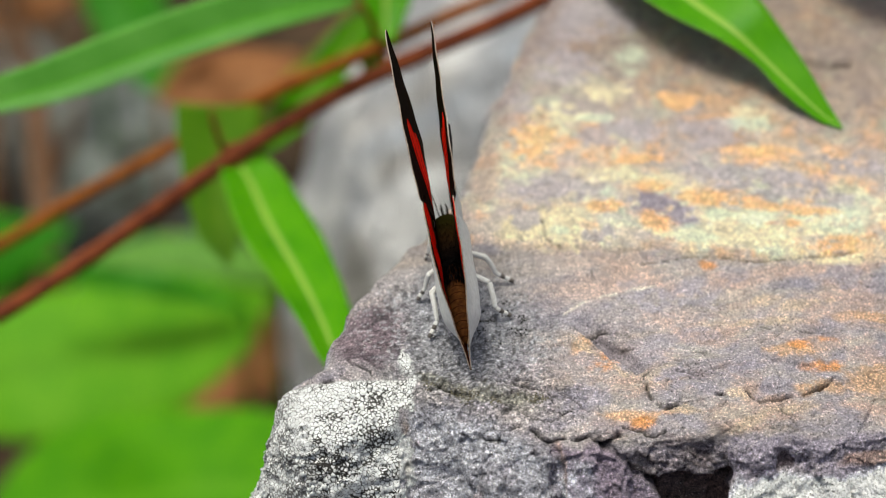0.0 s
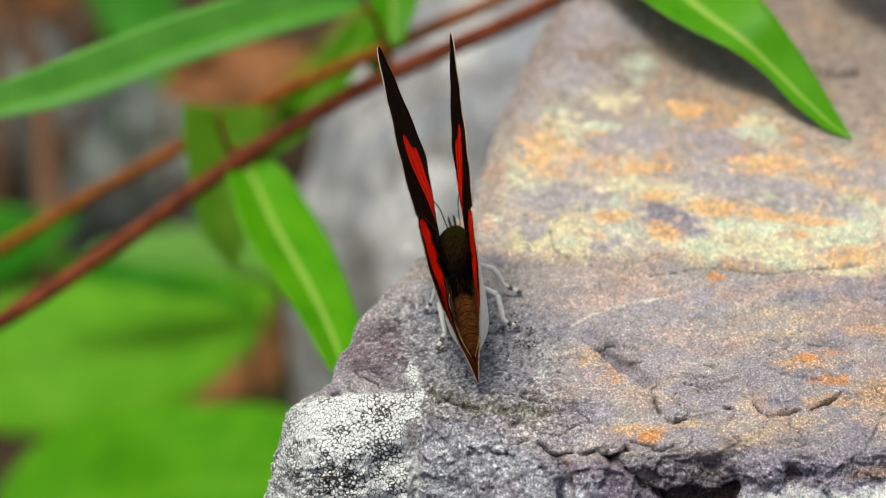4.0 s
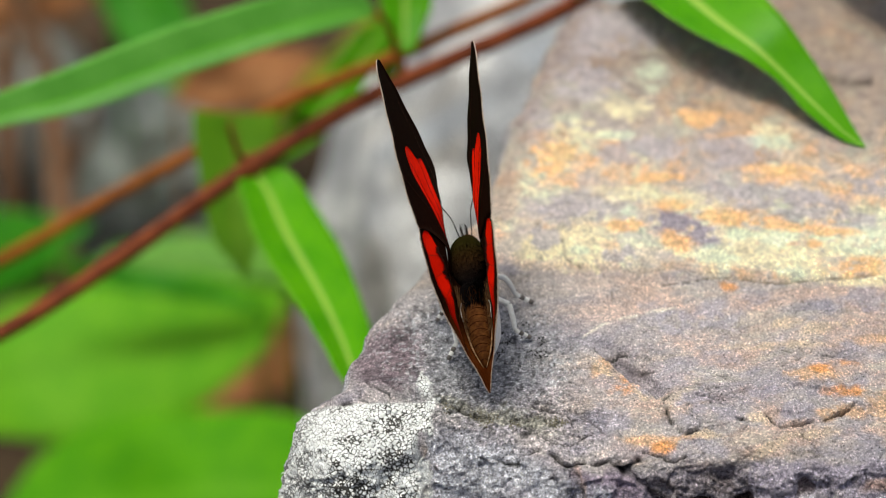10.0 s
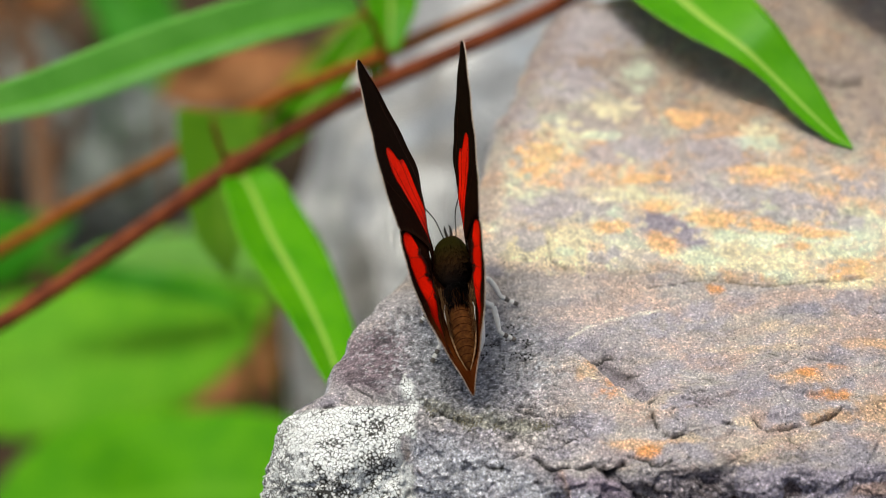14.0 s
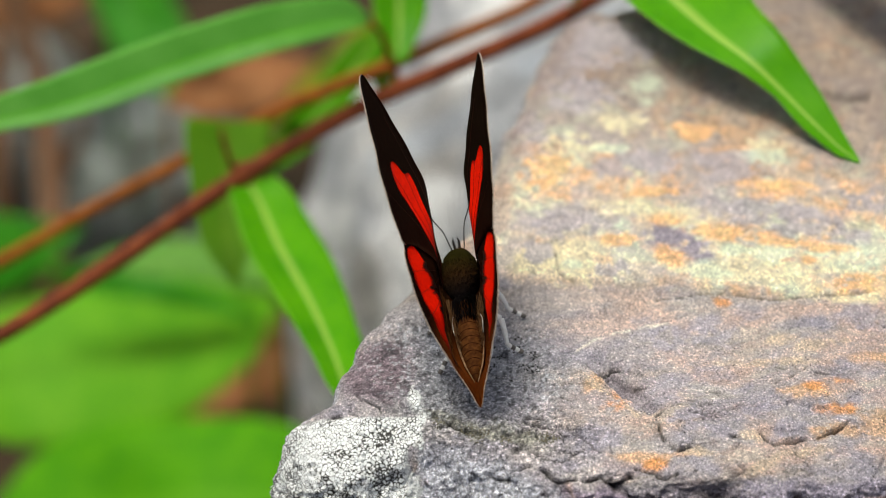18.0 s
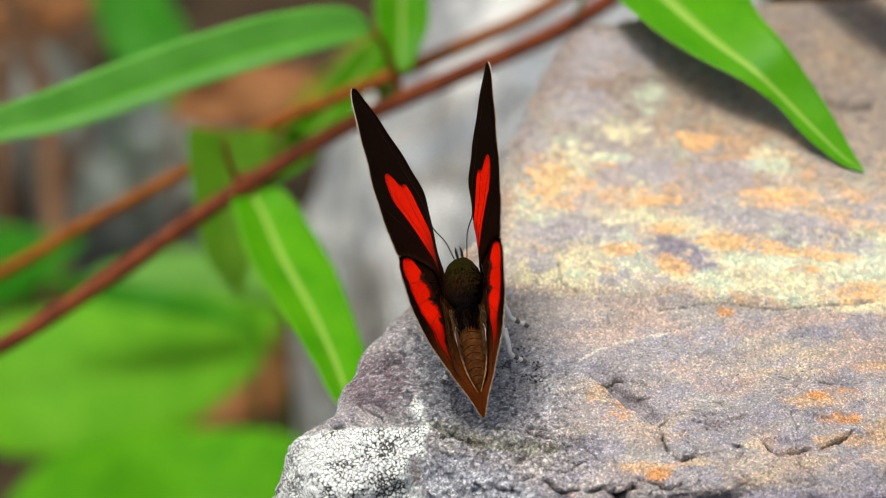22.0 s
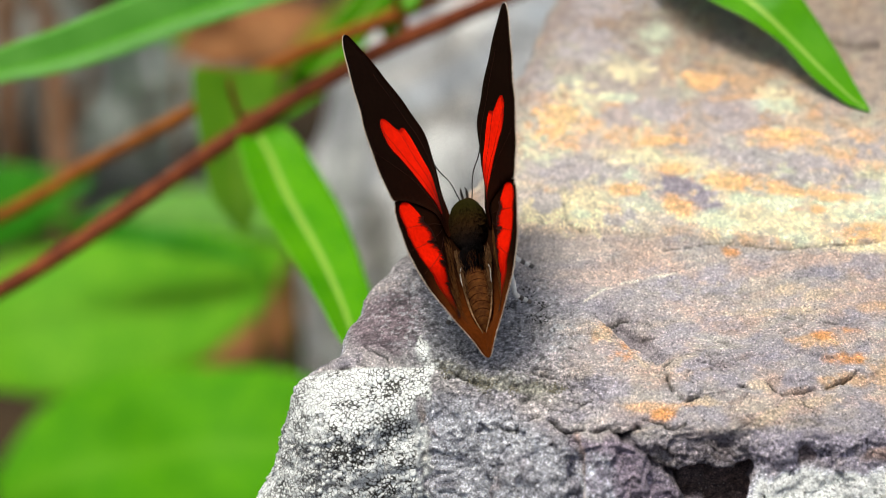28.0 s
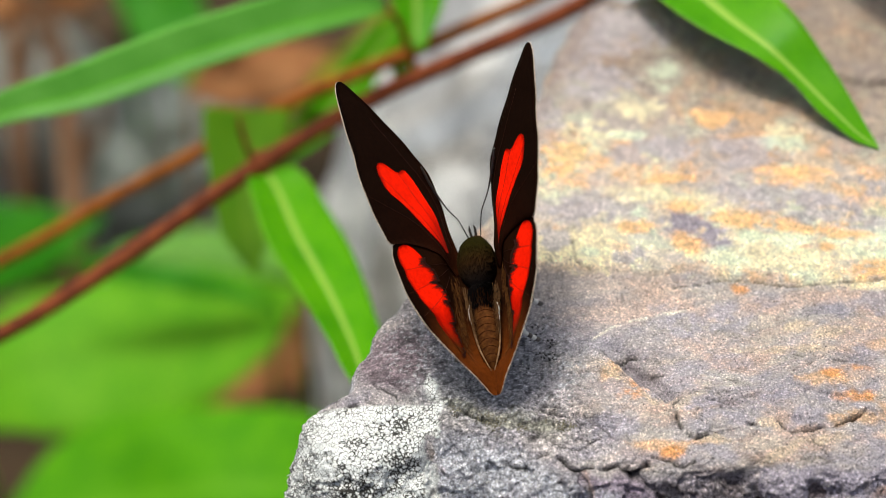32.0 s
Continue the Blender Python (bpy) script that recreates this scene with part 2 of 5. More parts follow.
STONE = stone_material("weathered_slate")
STONE_BACK = stone_material("grey_stone", 0.6)
LEAF = leaf_material("bright_leaf", (0.075, 0.32, 0.001), (0.135, 0.43, 0.003), (0.40, 0.60, 0.10))
LEAF_BLUE = leaf_material("matt_leaf", (0.10, 0.34, 0.035), (0.16, 0.45, 0.065), (0.15, 0.50, 0.025), 0.32, 0.22)
LEAF_OLIVE = leaf_material("olive_leaf", (0.075, 0.21, 0.002), (0.12, 0.28, 0.004), (0.12, 0.24, 0.006), 0.6)
LEAF_YELLOW = leaf_material("yellowing_leaf", (0.20, 0.30, 0.006), (0.32, 0.36, 0.02), (0.34, 0.36, 0.05), 0.6)
LEAF_FAR = leaf_material("broad_leaf", (0.10, 0.345, 0.004), (0.18, 0.46, 0.014), (0.11, 0.33, 0.006), 0.6, 0.25)
LEAF_LOW = leaf_material("low_broad_leaf", (0.065, 0.28, 0.001), (0.12, 0.38, 0.003), (0.13, 0.38, 0.01), 0.6, 0.25)
LEAF_MID = leaf_material("dull_broad_leaf", (0.11, 0.30, 0.03), (0.18, 0.40, 0.06), (0.14, 0.34, 0.04), 0.5, 0.25)
LEAF_DEEP = leaf_material("deep_green_leaf", (0.025, 0.19, 0.002), (0.05, 0.27, 0.004), (0.05, 0.24, 0.006), 0.55, 0.25)
DEAD = leaf_material("dead_leaf", (0.26, 0.10, 0.035), (0.46, 0.21, 0.09), (0.34, 0.16, 0.07), 0.8, 0.15)
BARK = plain("red_brown_stem", (0.09, 0.017, 0.005), (0.23, 0.055, 0.014), 420, 0.7, 0.4, 0.0001, (1, 1, 1))
BARK_LIGHT = plain("orange_brown_stem", (0.16, 0.04, 0.002), (0.33, 0.10, 0.006), 420, 0.7, 0.4, 0.0001)
DIRT = plain("olive_dirt", (0.12, 0.105, 0.07), (0.32, 0.29, 0.21), 2500, 0.9)
SOOT = plain("dark_grit", (0.02, 0.02, 0.02), (0.07, 0.065, 0.06), 2500, 0.8)
DRY = plain("dry_brown_stalk", (0.09, 0.045, 0.022), (0.24, 0.13, 0.07), 160, 0.85, 0.5, 0.0003)
LICHEN = plain("white_lichen", (0.62, 0.62, 0.61), (0.87, 0.88, 0.88), 900, 0.8, 0.5, 0.00008)
EARTH = plain("leaf_litter_earth", (0.018, 0.013, 0.007), (0.08, 0.05, 0.028), 45, 0.95, 0.8, 0.004)

# ---- the boulder: a flat slate top with a broken front and a steep side ----
OUTLINE = [(15.2, 35.6), (12.4, 28.2), (9.9, 19.6), (8.0, 12), (5.4, 3.6), (1.6, -2.0), (-2.9, -6.7), (-6.0, -12.0), (-7.7, -15.2), (-7.6, -18.2), (-10.2, -19.5), (-10.8, -21.2), (-8.2, -22.6), (-1.6, -22.4), (1.6, -20.9), (5.0, -22.2), (8.4, -24.0), (11.4, -26.9), (17.7, -26.9), (25.0, -26.4), (34.5, -26.3), (46, -25.8), (110, -22), (170, 10), (160, 70), (120, 62), (60, 45.5), (45, 43.2), (35, 42.0), (23, 40.2), (17.6, 38.6)]


def rounded(poly, times):
    p = np.array(poly, float)
    for _ in range(times):
        q = np.roll(p, -1, 0)
        p = np.stack([0.75 * p + 0.25 * q, 0.25 * p + 0.75 * q], 1).reshape(-1, 2)
    return p


def spread(lo, hi, step, low_end, high_end, growth=1.35):
    """Evenly fine places from lo to hi, then ever wider ones out to both ends."""
    mid, out = list(np.arange(lo, hi, step)), []
    x, s = lo, step
    while x > low_end:
        s *= growth
        x -= s
        out.append(x)
    left = out[::-1]
    x, s = mid[-1], step
    while x < high_end:
        s *= growth
        x += s
        mid.append(x)
    return np.array(left + mid)


def line_gap(u, v, line):
    """How far the places lie from a broken line."""
    best = np.full(u.shape, 1e9)
    for (ax, ay), (bx, by) in zip(line[:-1], line[1:]):
        dx, dy = bx - ax, by - ay
        t = np.clip(((u - ax) * dx + (v - ay) * dy) / (dx * dx + dy * dy), 0, 1)
        best = np.minimum(best, np.hypot(u - ax - t * dx, v - ay - t * dy))
    return best


def blob(u, v, x, y, rx, ry, turn=0):
    c, s = math.cos(radians(turn)), math.sin(radians(turn))
    a, b = (u - x) * c + (v - y) * s, (v - y) * c - (u - x) * s
    return np.exp(-(a / rx) ** 2 - (b / ry) ** 2)


def facets(p, seed):
    """Broken stone: flat tilted faces, one for each cell of a scattered set."""
    q = np.floor(p).astype(np.int64)
    best, value = np.full(len(p), 1e9), np.zeros(len(p))
    for dx in (-1, 0, 1):
        for dy in (-1, 0, 1):
            for dz in (-1, 0, 1):
                a, b, c = q[:, 0] + dx, q[:, 1] + dy, q[:, 2] + dz
                h = np.stack([lattice(a, b, c, seed + k) for k in range(3)], 1)
                away = p - np.stack([a, b, c], 1) - 0.5 - 0.42 * h
                g = (away ** 2).sum(1)
                m = g < best
                best[m] = g[m]
                value[m] = (lattice(a, b, c, seed + 5)[m] * 0.5 + (away[m] * h[m][:, [1, 2, 0]]).sum(1) * 0.8)
    return value


def lay(base, colour, mask):
    return base + (np.array(colour) - base) * np.clip(mask, 0, 1)[:, None]


def make_boulder():
    xs = spread(-28, 53, 0.16, -240, 420)
    rows = spread(-52, 46, 0.22, -260, 360)
    ys = np.concatenate([rows[rows < -29.6], np.arange(-29.6, -9, 0.13), rows[rows > -8.9]])
    gu, gv = np.meshgrid(xs, ys)
    u, v = gu.ravel(), gv.ravel()
    flat = np.stack([u, v, np.zeros_like(u)], 1)
    wob = fbm(flat / 5.0, 3, 5) * 0.5 + fbm(flat / 1.6, 3, 9) * 0.28
    poly = rounded(OUTLINE, 4)
    spots = np.column_stack([poly, np.zeros(len(poly))])
    poly = poly + np.stack([fbm(spots / 2.6, 4, 531, 0.6), fbm(spots / 2.6, 4, 532, 0.6)], 1) * np.where((poly[:, 1] > -3) & (poly[:, 0] < 21), 1.35, 0.75)[:, None]
    near = np.full(len(u), 1e9)
    bx, by = np.zeros_like(u), np.zeros_like(u)
    inside = np.zeros(len(u), bool)
    for (ax, ay), (cx, cy) in zip(poly, np.roll(poly, -1, 0)):
        dx, dy = cx - ax, cy - ay
        t = np.clip(((u - ax) * dx + (v - ay) * dy) / (dx * dx + dy * dy), 0, 1)
        px, py = ax + t * dx, ay + t * dy
        g = np.hypot(u - px, v - py)
        m = g < near
        near[m], bx[m], by[m] = g[m], px[m], py[m]
        cross = ((ay > v) != (cy > v)) & (u < ax + (v - ay) / (dy if abs(dy) > 1e-9 else 1e-9) * dx)
        inside ^= cross
    d = np.where(inside, 0, near)
    edge_in = np.where(inside, near, 0)
    safe = np.maximum(near, 1e-6)
    nx, ny = np.where(inside, 0, (u - bx) / safe), np.where(inside, 0, (v - by) / safe)
    front = smooth(0.2, 0.7, -ny) * smooth(-120, -4, -np.abs(u - 10)) 
    lich_side = smooth(0.5, -1.5, u) * smooth(-17.8, -19.8, v)
    rad = 1.2 + (1.0 - 1.4 * smooth(11, 13, u) * smooth(30, 28, u)) * front + 1.6 * lich_side
    steep = np.radians(82 - 24 * front - 3 * lich_side - 12 * front * smooth(-1, 1, u) * smooth(13, 11, u))
    th = np.minimum(d / rad, steep)
    rest = np.maximum(d - rad * steep, 0)
    out = rad * np.sin(th) + rest * np.cos(steep)
    down = rad * (1 - np.cos(th)) + rest * np.sin(steep)
    x, y = np.where(inside, u, bx + nx * out), np.where(inside, v, by + ny * out)
    z = -down
    # broad unevenness and a faint fall towards the edges
    z = z - 0.45 * np.exp(-edge_in / 1.1) - lich_side * 0.9
    base = np.stack([x, y, z], 1)
    grid = base.reshape(len(ys), len(xs), 3)
    nrm = np.cross(np.gradient(grid, axis=1), np.gradient(grid, axis=0)).reshape(-1, 3)
    nrm /= np.maximum(np.linalg.norm(nrm, axis=1), 1e-9)[:, None]
    rise = 0.55 * fbm(base / 13.0, 3, 21) + 0.22 * fbm(base / 3.6, 4, 31) + 0.10 * fbm(base / 1.1, 3, 41)
    rough_face = smooth(0.5, 3, d) * (0.4 + 0.6 * front)
    rise += rough_face * (0.9 * fbm(base / 5.5, 4, 51) + 0.25 * np.abs(fbm(base / 1.7, 3, 61)))
    top = smooth(1.2, 0, d)
    broken = (d > 0.05) & (d < 40) & (front > 0.02)
    shard = np.zeros(len(u))
    shard[broken] = 0.50 * facets(base[broken] / 4.4, 402) + 0.50 * facets(base[broken] / 1.9, 411) + 0.24 * facets(base[broken] / 0.8, 421)
    rise += shard * smooth(0.2, 2.2, d) * front * (1 - 0.5 * lich_side)
    rim = (d < 1.5) & (v < -11) & (u > -3) & (u < 54)
    plate = np.zeros(len(u))
    plate[rim] = 0.26 * facets(base[rim] / np.array([3.4, 2.6, 3.0]), 431) + 0.12 * facets(base[rim] / 1.1, 441)
    rise += plate * smooth(-11, -19, v) * smooth(-3, 3, u)
    rise += (0.08 + 0.10 * smooth(0.5, 3, d) * (1 - 0.6 * lich_side)) * fbm(base / 0.6, 4, 451, 0.7)
    rugged = np.maximum(smooth(0.3, 1.5, d), smooth(0.2, 0.8, blob(u, v, 6, -21.5, 12, 6, -12)))
    speckle = fbm(base / 0.52, 3, 455, 0.6)
    rise += (0.05 + 0.16 * rugged) * speckle - (0.25 + 0.55 * rugged) * np.maximum(0, speckle - 0.28)
    rise += top * 0.10 * np.abs(fbm(base / np.array([6.0, 1.4, 3.0]), 4, 71))
    # chips, cracks and small ledges in the top
    jag = np.stack([u, v, np.zeros_like(u)], 1)
    ju, jv = u + 0.45 * fbm(jag / 0.9, 4, 81, 0.6), v + 0.45 * fbm(jag / 0.9, 4, 82, 0.6)
    # mask for dark colour in the cracks: grime and the shade inside them
    dirt_and_shade = np.zeros(len(u))
    cliff = [(13.8, -12.2), (15.2, -13.6), (16.3, -15.0), (17.6, -16.6), (18.9, -18.1), (20.0, -19.4), (20.8, -20.3)]
    low_block = [(21.2, -21.2), (21.5, -22.6), (22.1, -23.6), (22.8, -24.1), (23.8, -23.6), (24.5, -23.1)]
    right_crack = [(30.4, -21.9), (30.7, -22.8), (31.5, -23.5), (32.8, -23.2), (34.2, -22.6), (35.7, -22.4), (36.8, -21.9), (37.9, -21.3), (38.8, -20.5)]
    ku, kv = u + 0.22 * fbm(jag / 0.55, 3, 83, 0.6), v + 0.22 * fbm(jag / 0.55, 3, 84, 0.6)
    thin = fbm(jag / 0.9, 2, 461)
    for line, wide, deep, whole in ((cliff, 0.13, 0.35, 0), (low_block, 0.20, 0.5, 0), (right_crack, 0.12, 0.5, 0), (right_crack[3:5], 0.16, 0.5, 1), (right_crack[6:8], 0.18, 0.6, 1), ([(20.8, -20.3), (21.8, -19.5), (22.4, -19.0)], 0.15, 0.4, 0),
                                    ([(16.3, -14.4), (16.9, -14.1), (17.5, -13.8), (18.2, -14.0)], 0.26, 0.7, 1), ([(18.6, -16.0), (19.2, -15.9), (20.4, -16.2)], 0.2, 0.4, 0), ([(27.75, -22.6), (28.45, -22.6)], 0.22, 1.0, 1),
                                    ([(-0.1, -19.7), (1.2, -19.9), (2.5, -21.2), (3.8, -21.7), (4.9, -22.0)], 0.13, 0.6, 1), ([(1.8, -20.9), (3.0, -20.2), (4.1, -20.3)], 0.10, 0.4, 0), ([(5.9, -21.9), (8.5, -21.9), (10.1, -20.9), (11.6, -21.6), (12.8, -23.4)], 0.11, 0.45, 0), ([(8.2, -23.1), (10.4, -24.7), (12.2, -25.4), (13.5, -24.3)], 0.10, 0.4, 1),
                                    ([(7.5, -19.1), (9.3, -20.1), (10.9, -20.4)], 0.09, 0.35, 0), ([(12.9, -21.7), (14.2, -22.4), (15.6, -24.1)], 0.09, 0.35, 0), ([(11.9, -15.2), (13.2, -16.7), (14.2, -18.1)], 0.08, 0.3, 0), ([(13.9, -27.2), (15.7, -26.8), (16.9, -28.2), (18.3, -26.5)], 0.18, 0.6, 1), ([(18.6, -25.9), (20.1, -26.4), (21.6, -26.9)], 0.16, 0.5, 1), ([(12.6, -17.5), (13.4, -17.9)], 0.14, 0.4, 1), ([(12.1, -21.7), (12.9, -22.3)], 0.14, 0.4, 1), ([(12.4, -23.9), (13.4, -24.3), (14.2, -23.9)], 0.15, 0.5, 1), ([(10.4, -26.0), (11.3, -26.8), (12.4, -27.4), (13.3, -27.0)], 0.26, 0.9, 1),
                                    ([(16.4, -27.5), (17.3, -28.0), (17.9, -27.0), (18.4, -26.7)], 0.32, 0.9, 1), ([(20.7, -26.8), (21.7, -27.0), (22.5, -26.6)], 0.16, 0.5, 1), ([(8.3, -20.4), (8.9, -21.4), (8.5, -22.4)], 0.14, 0.4, 0), ([(9.8, -21.4), (10.3, -23.7)], 0.14, 0.4, 0),
                                    ([(-6.5, -17.3), (-5.4, -18.2), (-4.1, -19.1)], 0.12, 0.35, 1), ([(5.4, -26.0), (6.9, -26.7), (7.9, -26.0), (9.2, -25.4)], 0.2, 0.5, 0), ([(-8.8, -19.3), (-7.9, -19.2)], 0.2, 0.5, 1),
                                    ([(22.2, -5.2), (24.4, -4.8), (26.1, -4.3), (30.4, -4.5), (33.7, -4.9), (37.0, -4.6), (40.3, -4.4), (43.6, -4.1)], 0.13, 0.30, 1), ([(12.8, 1.0), (12.9, -0.4), (13.0, -1.6), (14.4, -2.5)], 0.16, 0.3, 0),
                                    ([(31.0, -13.7), (32.6, -13.9), (34.7, -14.3), (37.8, -14.8)], 0.12, 0.25, 0), ([(26.2, -17.0), (27.5, -17.1)], 0.12, 0.25, 1)):
        g = line_gap(ku, kv, line)
        breaks = 1.0 if whole else smooth(-0.35, 0.05, thin)
        rise -= 0.95 * deep * breaks * np.exp(-(g / (0.8 * wide)) ** 2)
        dirt_and_shade = np.maximum(dirt_and_shade, breaks * min(1.0, 0.5 + deep) * np.exp(-(g / (wide * 0.8)) ** 2))
    for k, (size, wide, zone) in enumerate(((4.5, 0.022, smooth(-13, -20, v)), (2.4, 0.045, smooth(0.3, 0.8, blob(u, v, 5, -21, 9, 4.0, -20))), (7.0, 0.010, smooth(2, -6, v)), (3.0, 0.03, smooth(0.3, 0.8, blob(u, v, 9, -13, 6, 5))))):
        n = fbm((jag + 30 * k) / np.array([size, size * 0.55, 1.0]), 4, 471 + k)
        some = smooth(-0.05, 0.25, fbm((jag - 9 * k) / 5.0, 3, 481 + k)) * zone * top
        hair = np.exp(-(n / wide) ** 2) * some
        rise -= 0.22 * hair
        dirt_and_shade = np.maximum(dirt_and_shade, 0.7 * hair)
    # a scar behind the slab's straight edge, then the raised blocks
    past = (ku - 13.8) * 0.757 + (kv + 12.2) * 0.653
    along = (ku - 13.8) * 0.653 - (kv + 12.2) * 0.757
    scar = smooth(-0.06, 0.10, past) * smooth(3.4, 0.8, past) * smooth(0.6, 3.2, along) * smooth(11.0, 9.6, along)
    rise -= scar * (0.85 + 0.35 * facets(base / 1.3, 445)) * smooth(11.5, 4, along)
    inner = smooth(0.0, 0.12, past) * smooth(2.2, 1.7, past + 0.22 * np.abs(along - 7.0)) * smooth(3.4, 4.2, along) * smooth(10.6, 9.8, along)
    rise -= 0.6 * inner
    above = lambda line: np.interp(ku, [p[0] for p in line], [p[1] for p in line])
    rise += 0.3 * smooth(-0.05, 0.12, kv - above(low_block[1:])) * smooth(21.3, 21.6, ku) * smooth(27, 24.0, ku) * smooth(-18.8, -21, v)
    rise += 0.14 * smooth(-0.05, 0.10, kv - above(right_crack[2:])) * smooth(30.4, 30.9, ku) * smooth(40.5, 38.6, ku) * smooth(-17, -20.5, v) * top
    rise += 0.26 * smooth(-0.15, 0.3, jv + 2.6 + 0.07 * (ju - 14) + 1.3 * fbm(flat / 4.0, 3, 509)) * top * smooth(4, 9, u)
    rise += 0.9 * smooth(0.40, 0.52, blob(ju, jv, 45.0, 25.6, 3.0, 1.5, -4))
    rise -= 0.16 * np.exp(-(line_gap(ju, jv, [(0.2, -19.9), (2.4, -20.9), (4.4, -22.0), (7.0, -22.6)]) / 0.6) ** 2)
    # the broken front: a lump, a slanting crevice, a ragged recess over a hollow, and a block
    lu = u + 0.55 * fbm(jag / 1.1, 4, 491, 0.6)
    ld = d + 0.5 * fbm(jag / 1.3, 4, 492, 0.6)
    facing = smooth(0.2, 0.5, -ny)
    slant = lu - (16.9 + 1.07 * (np.minimum(d, 11) - 1))
    lump = smooth(12.0, 12.9, lu) * smooth(0.25, -0.2, slant) * smooth(0.2, 1.4, ld) * facing
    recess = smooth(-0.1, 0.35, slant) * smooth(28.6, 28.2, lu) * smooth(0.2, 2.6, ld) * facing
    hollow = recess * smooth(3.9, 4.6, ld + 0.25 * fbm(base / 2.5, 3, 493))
    block = smooth(28.2, 28.7, lu) * smooth(0.2, 1.2, ld) * facing
    lean = base @ np.array([[0.87, 0.0, 0.5], [0, 1, 0], [-0.5, 0, 0.87]])
    strata = fbm(lean / np.array([4.0, 3.0, 0.5]), 4, 565, 0.65)
    shelf = fbm(base / np.array([3.0, 3.0, 2.2]), 4, 91)
    rise += lump * (1.5 * blob(u, d, 15.5, 6.0, 4.0, 5.0) + 0.2 * shelf) - recess * (0.30 + 0.4 * shelf - 0.40 * strata) - hollow * (2.6 + 0.5 * shelf) * smooth(14, 10, d)
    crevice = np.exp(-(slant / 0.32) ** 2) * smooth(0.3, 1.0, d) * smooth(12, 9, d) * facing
    rise -= 0.8 * crevice
    rise += block * (2.2 * smooth(3.4, 9, d) - 0.8 * blob(lu, ld, 33.5, 3.2, 0.6, 1.0))
    rise -= 0.8 * np.exp(-((lu - 12.3 - 0.06 * d) / 0.35) ** 2) * smooth(0.4, 1.5, d) * front + 0.7 * np.exp(-((ju + 1.4 - 0.12 * d) / 0.55) ** 2) * smooth(0.5, 2, d) * front
    rise += 1.3 * blob(ju, d, -6.5, 7, 5, 5) * front - 0.9 * blob(ju, d, -2.8, 4.2, 1.6, 1.2) * front + 0.6 * blob(ju, d, 4.5, 5, 4, 3) * front
    lichen = smooth(4.0, 1.0, u) * smooth(-17.8, -19.8, v) * smooth(-0.25, 0.2, -1.2 + 0.12 * np.minimum(d, 14) - u + 0.9 * wob + 3.0 * fbm(jag / 4.0, 4, 501) + 1.8 * fbm(jag / 1.3, 3, 502))
    lichen = np.maximum(lichen, smooth(0.5, 0.75, blob(u, v, -1.2, -17.5, 0.7, 1.7, 20) + 0.8 * fbm(jag / 0.8, 3, 557, 0.65)))
    lichen *= smooth(-19.3, -19.7, v + 0.5 * wob) + smooth(0.3, 0.5, blob(u, v, -1.2, -17.5, 0.9, 1.9, 20))
    lichen = np.clip(lichen, 0, 1)
    rise += lichen * 0.22 * (0.4 + fbm(base / 0.55, 2, 95))
    place = base + nrm * rise[:, None]
    place[:, 2] = np.maximum(place[:, 2], -245)

    # tones of the stone: soft, drawn-out patches, broken up by grit, with shade painted into recesses
    warp = np.stack([u + 2.4 * fbm(flat / 7, 3, 101), v + 1.6 * fbm(flat / 6, 3, 102), 0.4 * d], 1) @ np.array([[1, -0.12, 0], [0.12, 1, 0], [0, 0, 1]])
    grit = fbm(base / 0.7, 3, 105, 0.7)
    streak = lambda a, b, seed: fbm(warp / np.array([a, b, 6.0]), 5, seed, 0.6) + 0.16 * grit
    tone = np.tile(np.array([0.45, 0.405, 0.39]), (len(u), 1))
    tone = lay(tone, (0.30, 0.275, 0.31), smooth(-0.15, 0.40, streak(6, 3.2, 111)) * 0.8)
    tone = lay(tone, (0.46, 0.39, 0.33), smooth(-0.05, 0.45, streak(8, 2.2, 121)) * 0.75)
    right = smooth(8, 22, u)
    tone = lay(tone, (0.60, 0.43, 0.34), right * smooth(-0.25, 0.35, streak(5, 2.6, 131)) * 0.75)
    tone = lay(tone, (0.50, 0.46, 0.38), right * smooth(0.0, 0.45, streak(5, 1.4, 135)) * 0.6)
    tone = lay(tone, (0.33, 0.31, 0.36), right * smooth(0.05, 0.40, streak(5, 2.6, 137)) * 0.6)
    upper = smooth(-0.9, 0.5, v + 2.3 + 0.085 * (u - 13) + 0.9 * wob + 1.3 * fbm(flat / 4.0, 3, 509)) * smooth(1.5, 0, d)
    tone = lay(tone, (0.50, 0.43, 0.38), upper * 0.7)
    tone = lay(tone, (0.70, 0.54, 0.37), upper * smooth(-0.25, 0.22, streak(4, 4, 141)) * 0.65)
    tone = lay(tone, (0.70, 0.40, 0.19), upper * smooth(-0.12, 0.28, streak(3, 3, 151)) * 0.75)
    tone = lay(tone, (0.58, 0.62, 0.46), upper * smooth(0.02, 0.36, streak(2.8, 2.8, 161)) * 0.75)
    band = upper * np.clip(1.4 * blob(u, v, 34, 0.6, 18, 4.4, -5), 0, 1)
    tone = lay(tone, (0.72, 0.65, 0.49), band * 0.85 * smooth(-0.35, 0.15, streak(2.6, 2.4, 171)))
    tone = lay(tone, (0.56, 0.62, 0.48), band * smooth(0.0, 0.3, streak(2.8, 1.9, 175)) * 0.8)
    tone = lay(tone, (0.70, 0.43, 0.22), band * smooth(0.05, 0.33, streak(2.2, 2.2, 181)) * 0.85)
    tone = lay(tone, (0.70, 0.62, 0.42), upper * smooth(0.2, 0.7, blob(u, v, 12, 0.8, 6, 2.2, 12) + 0.4 * wob) * 0.9)
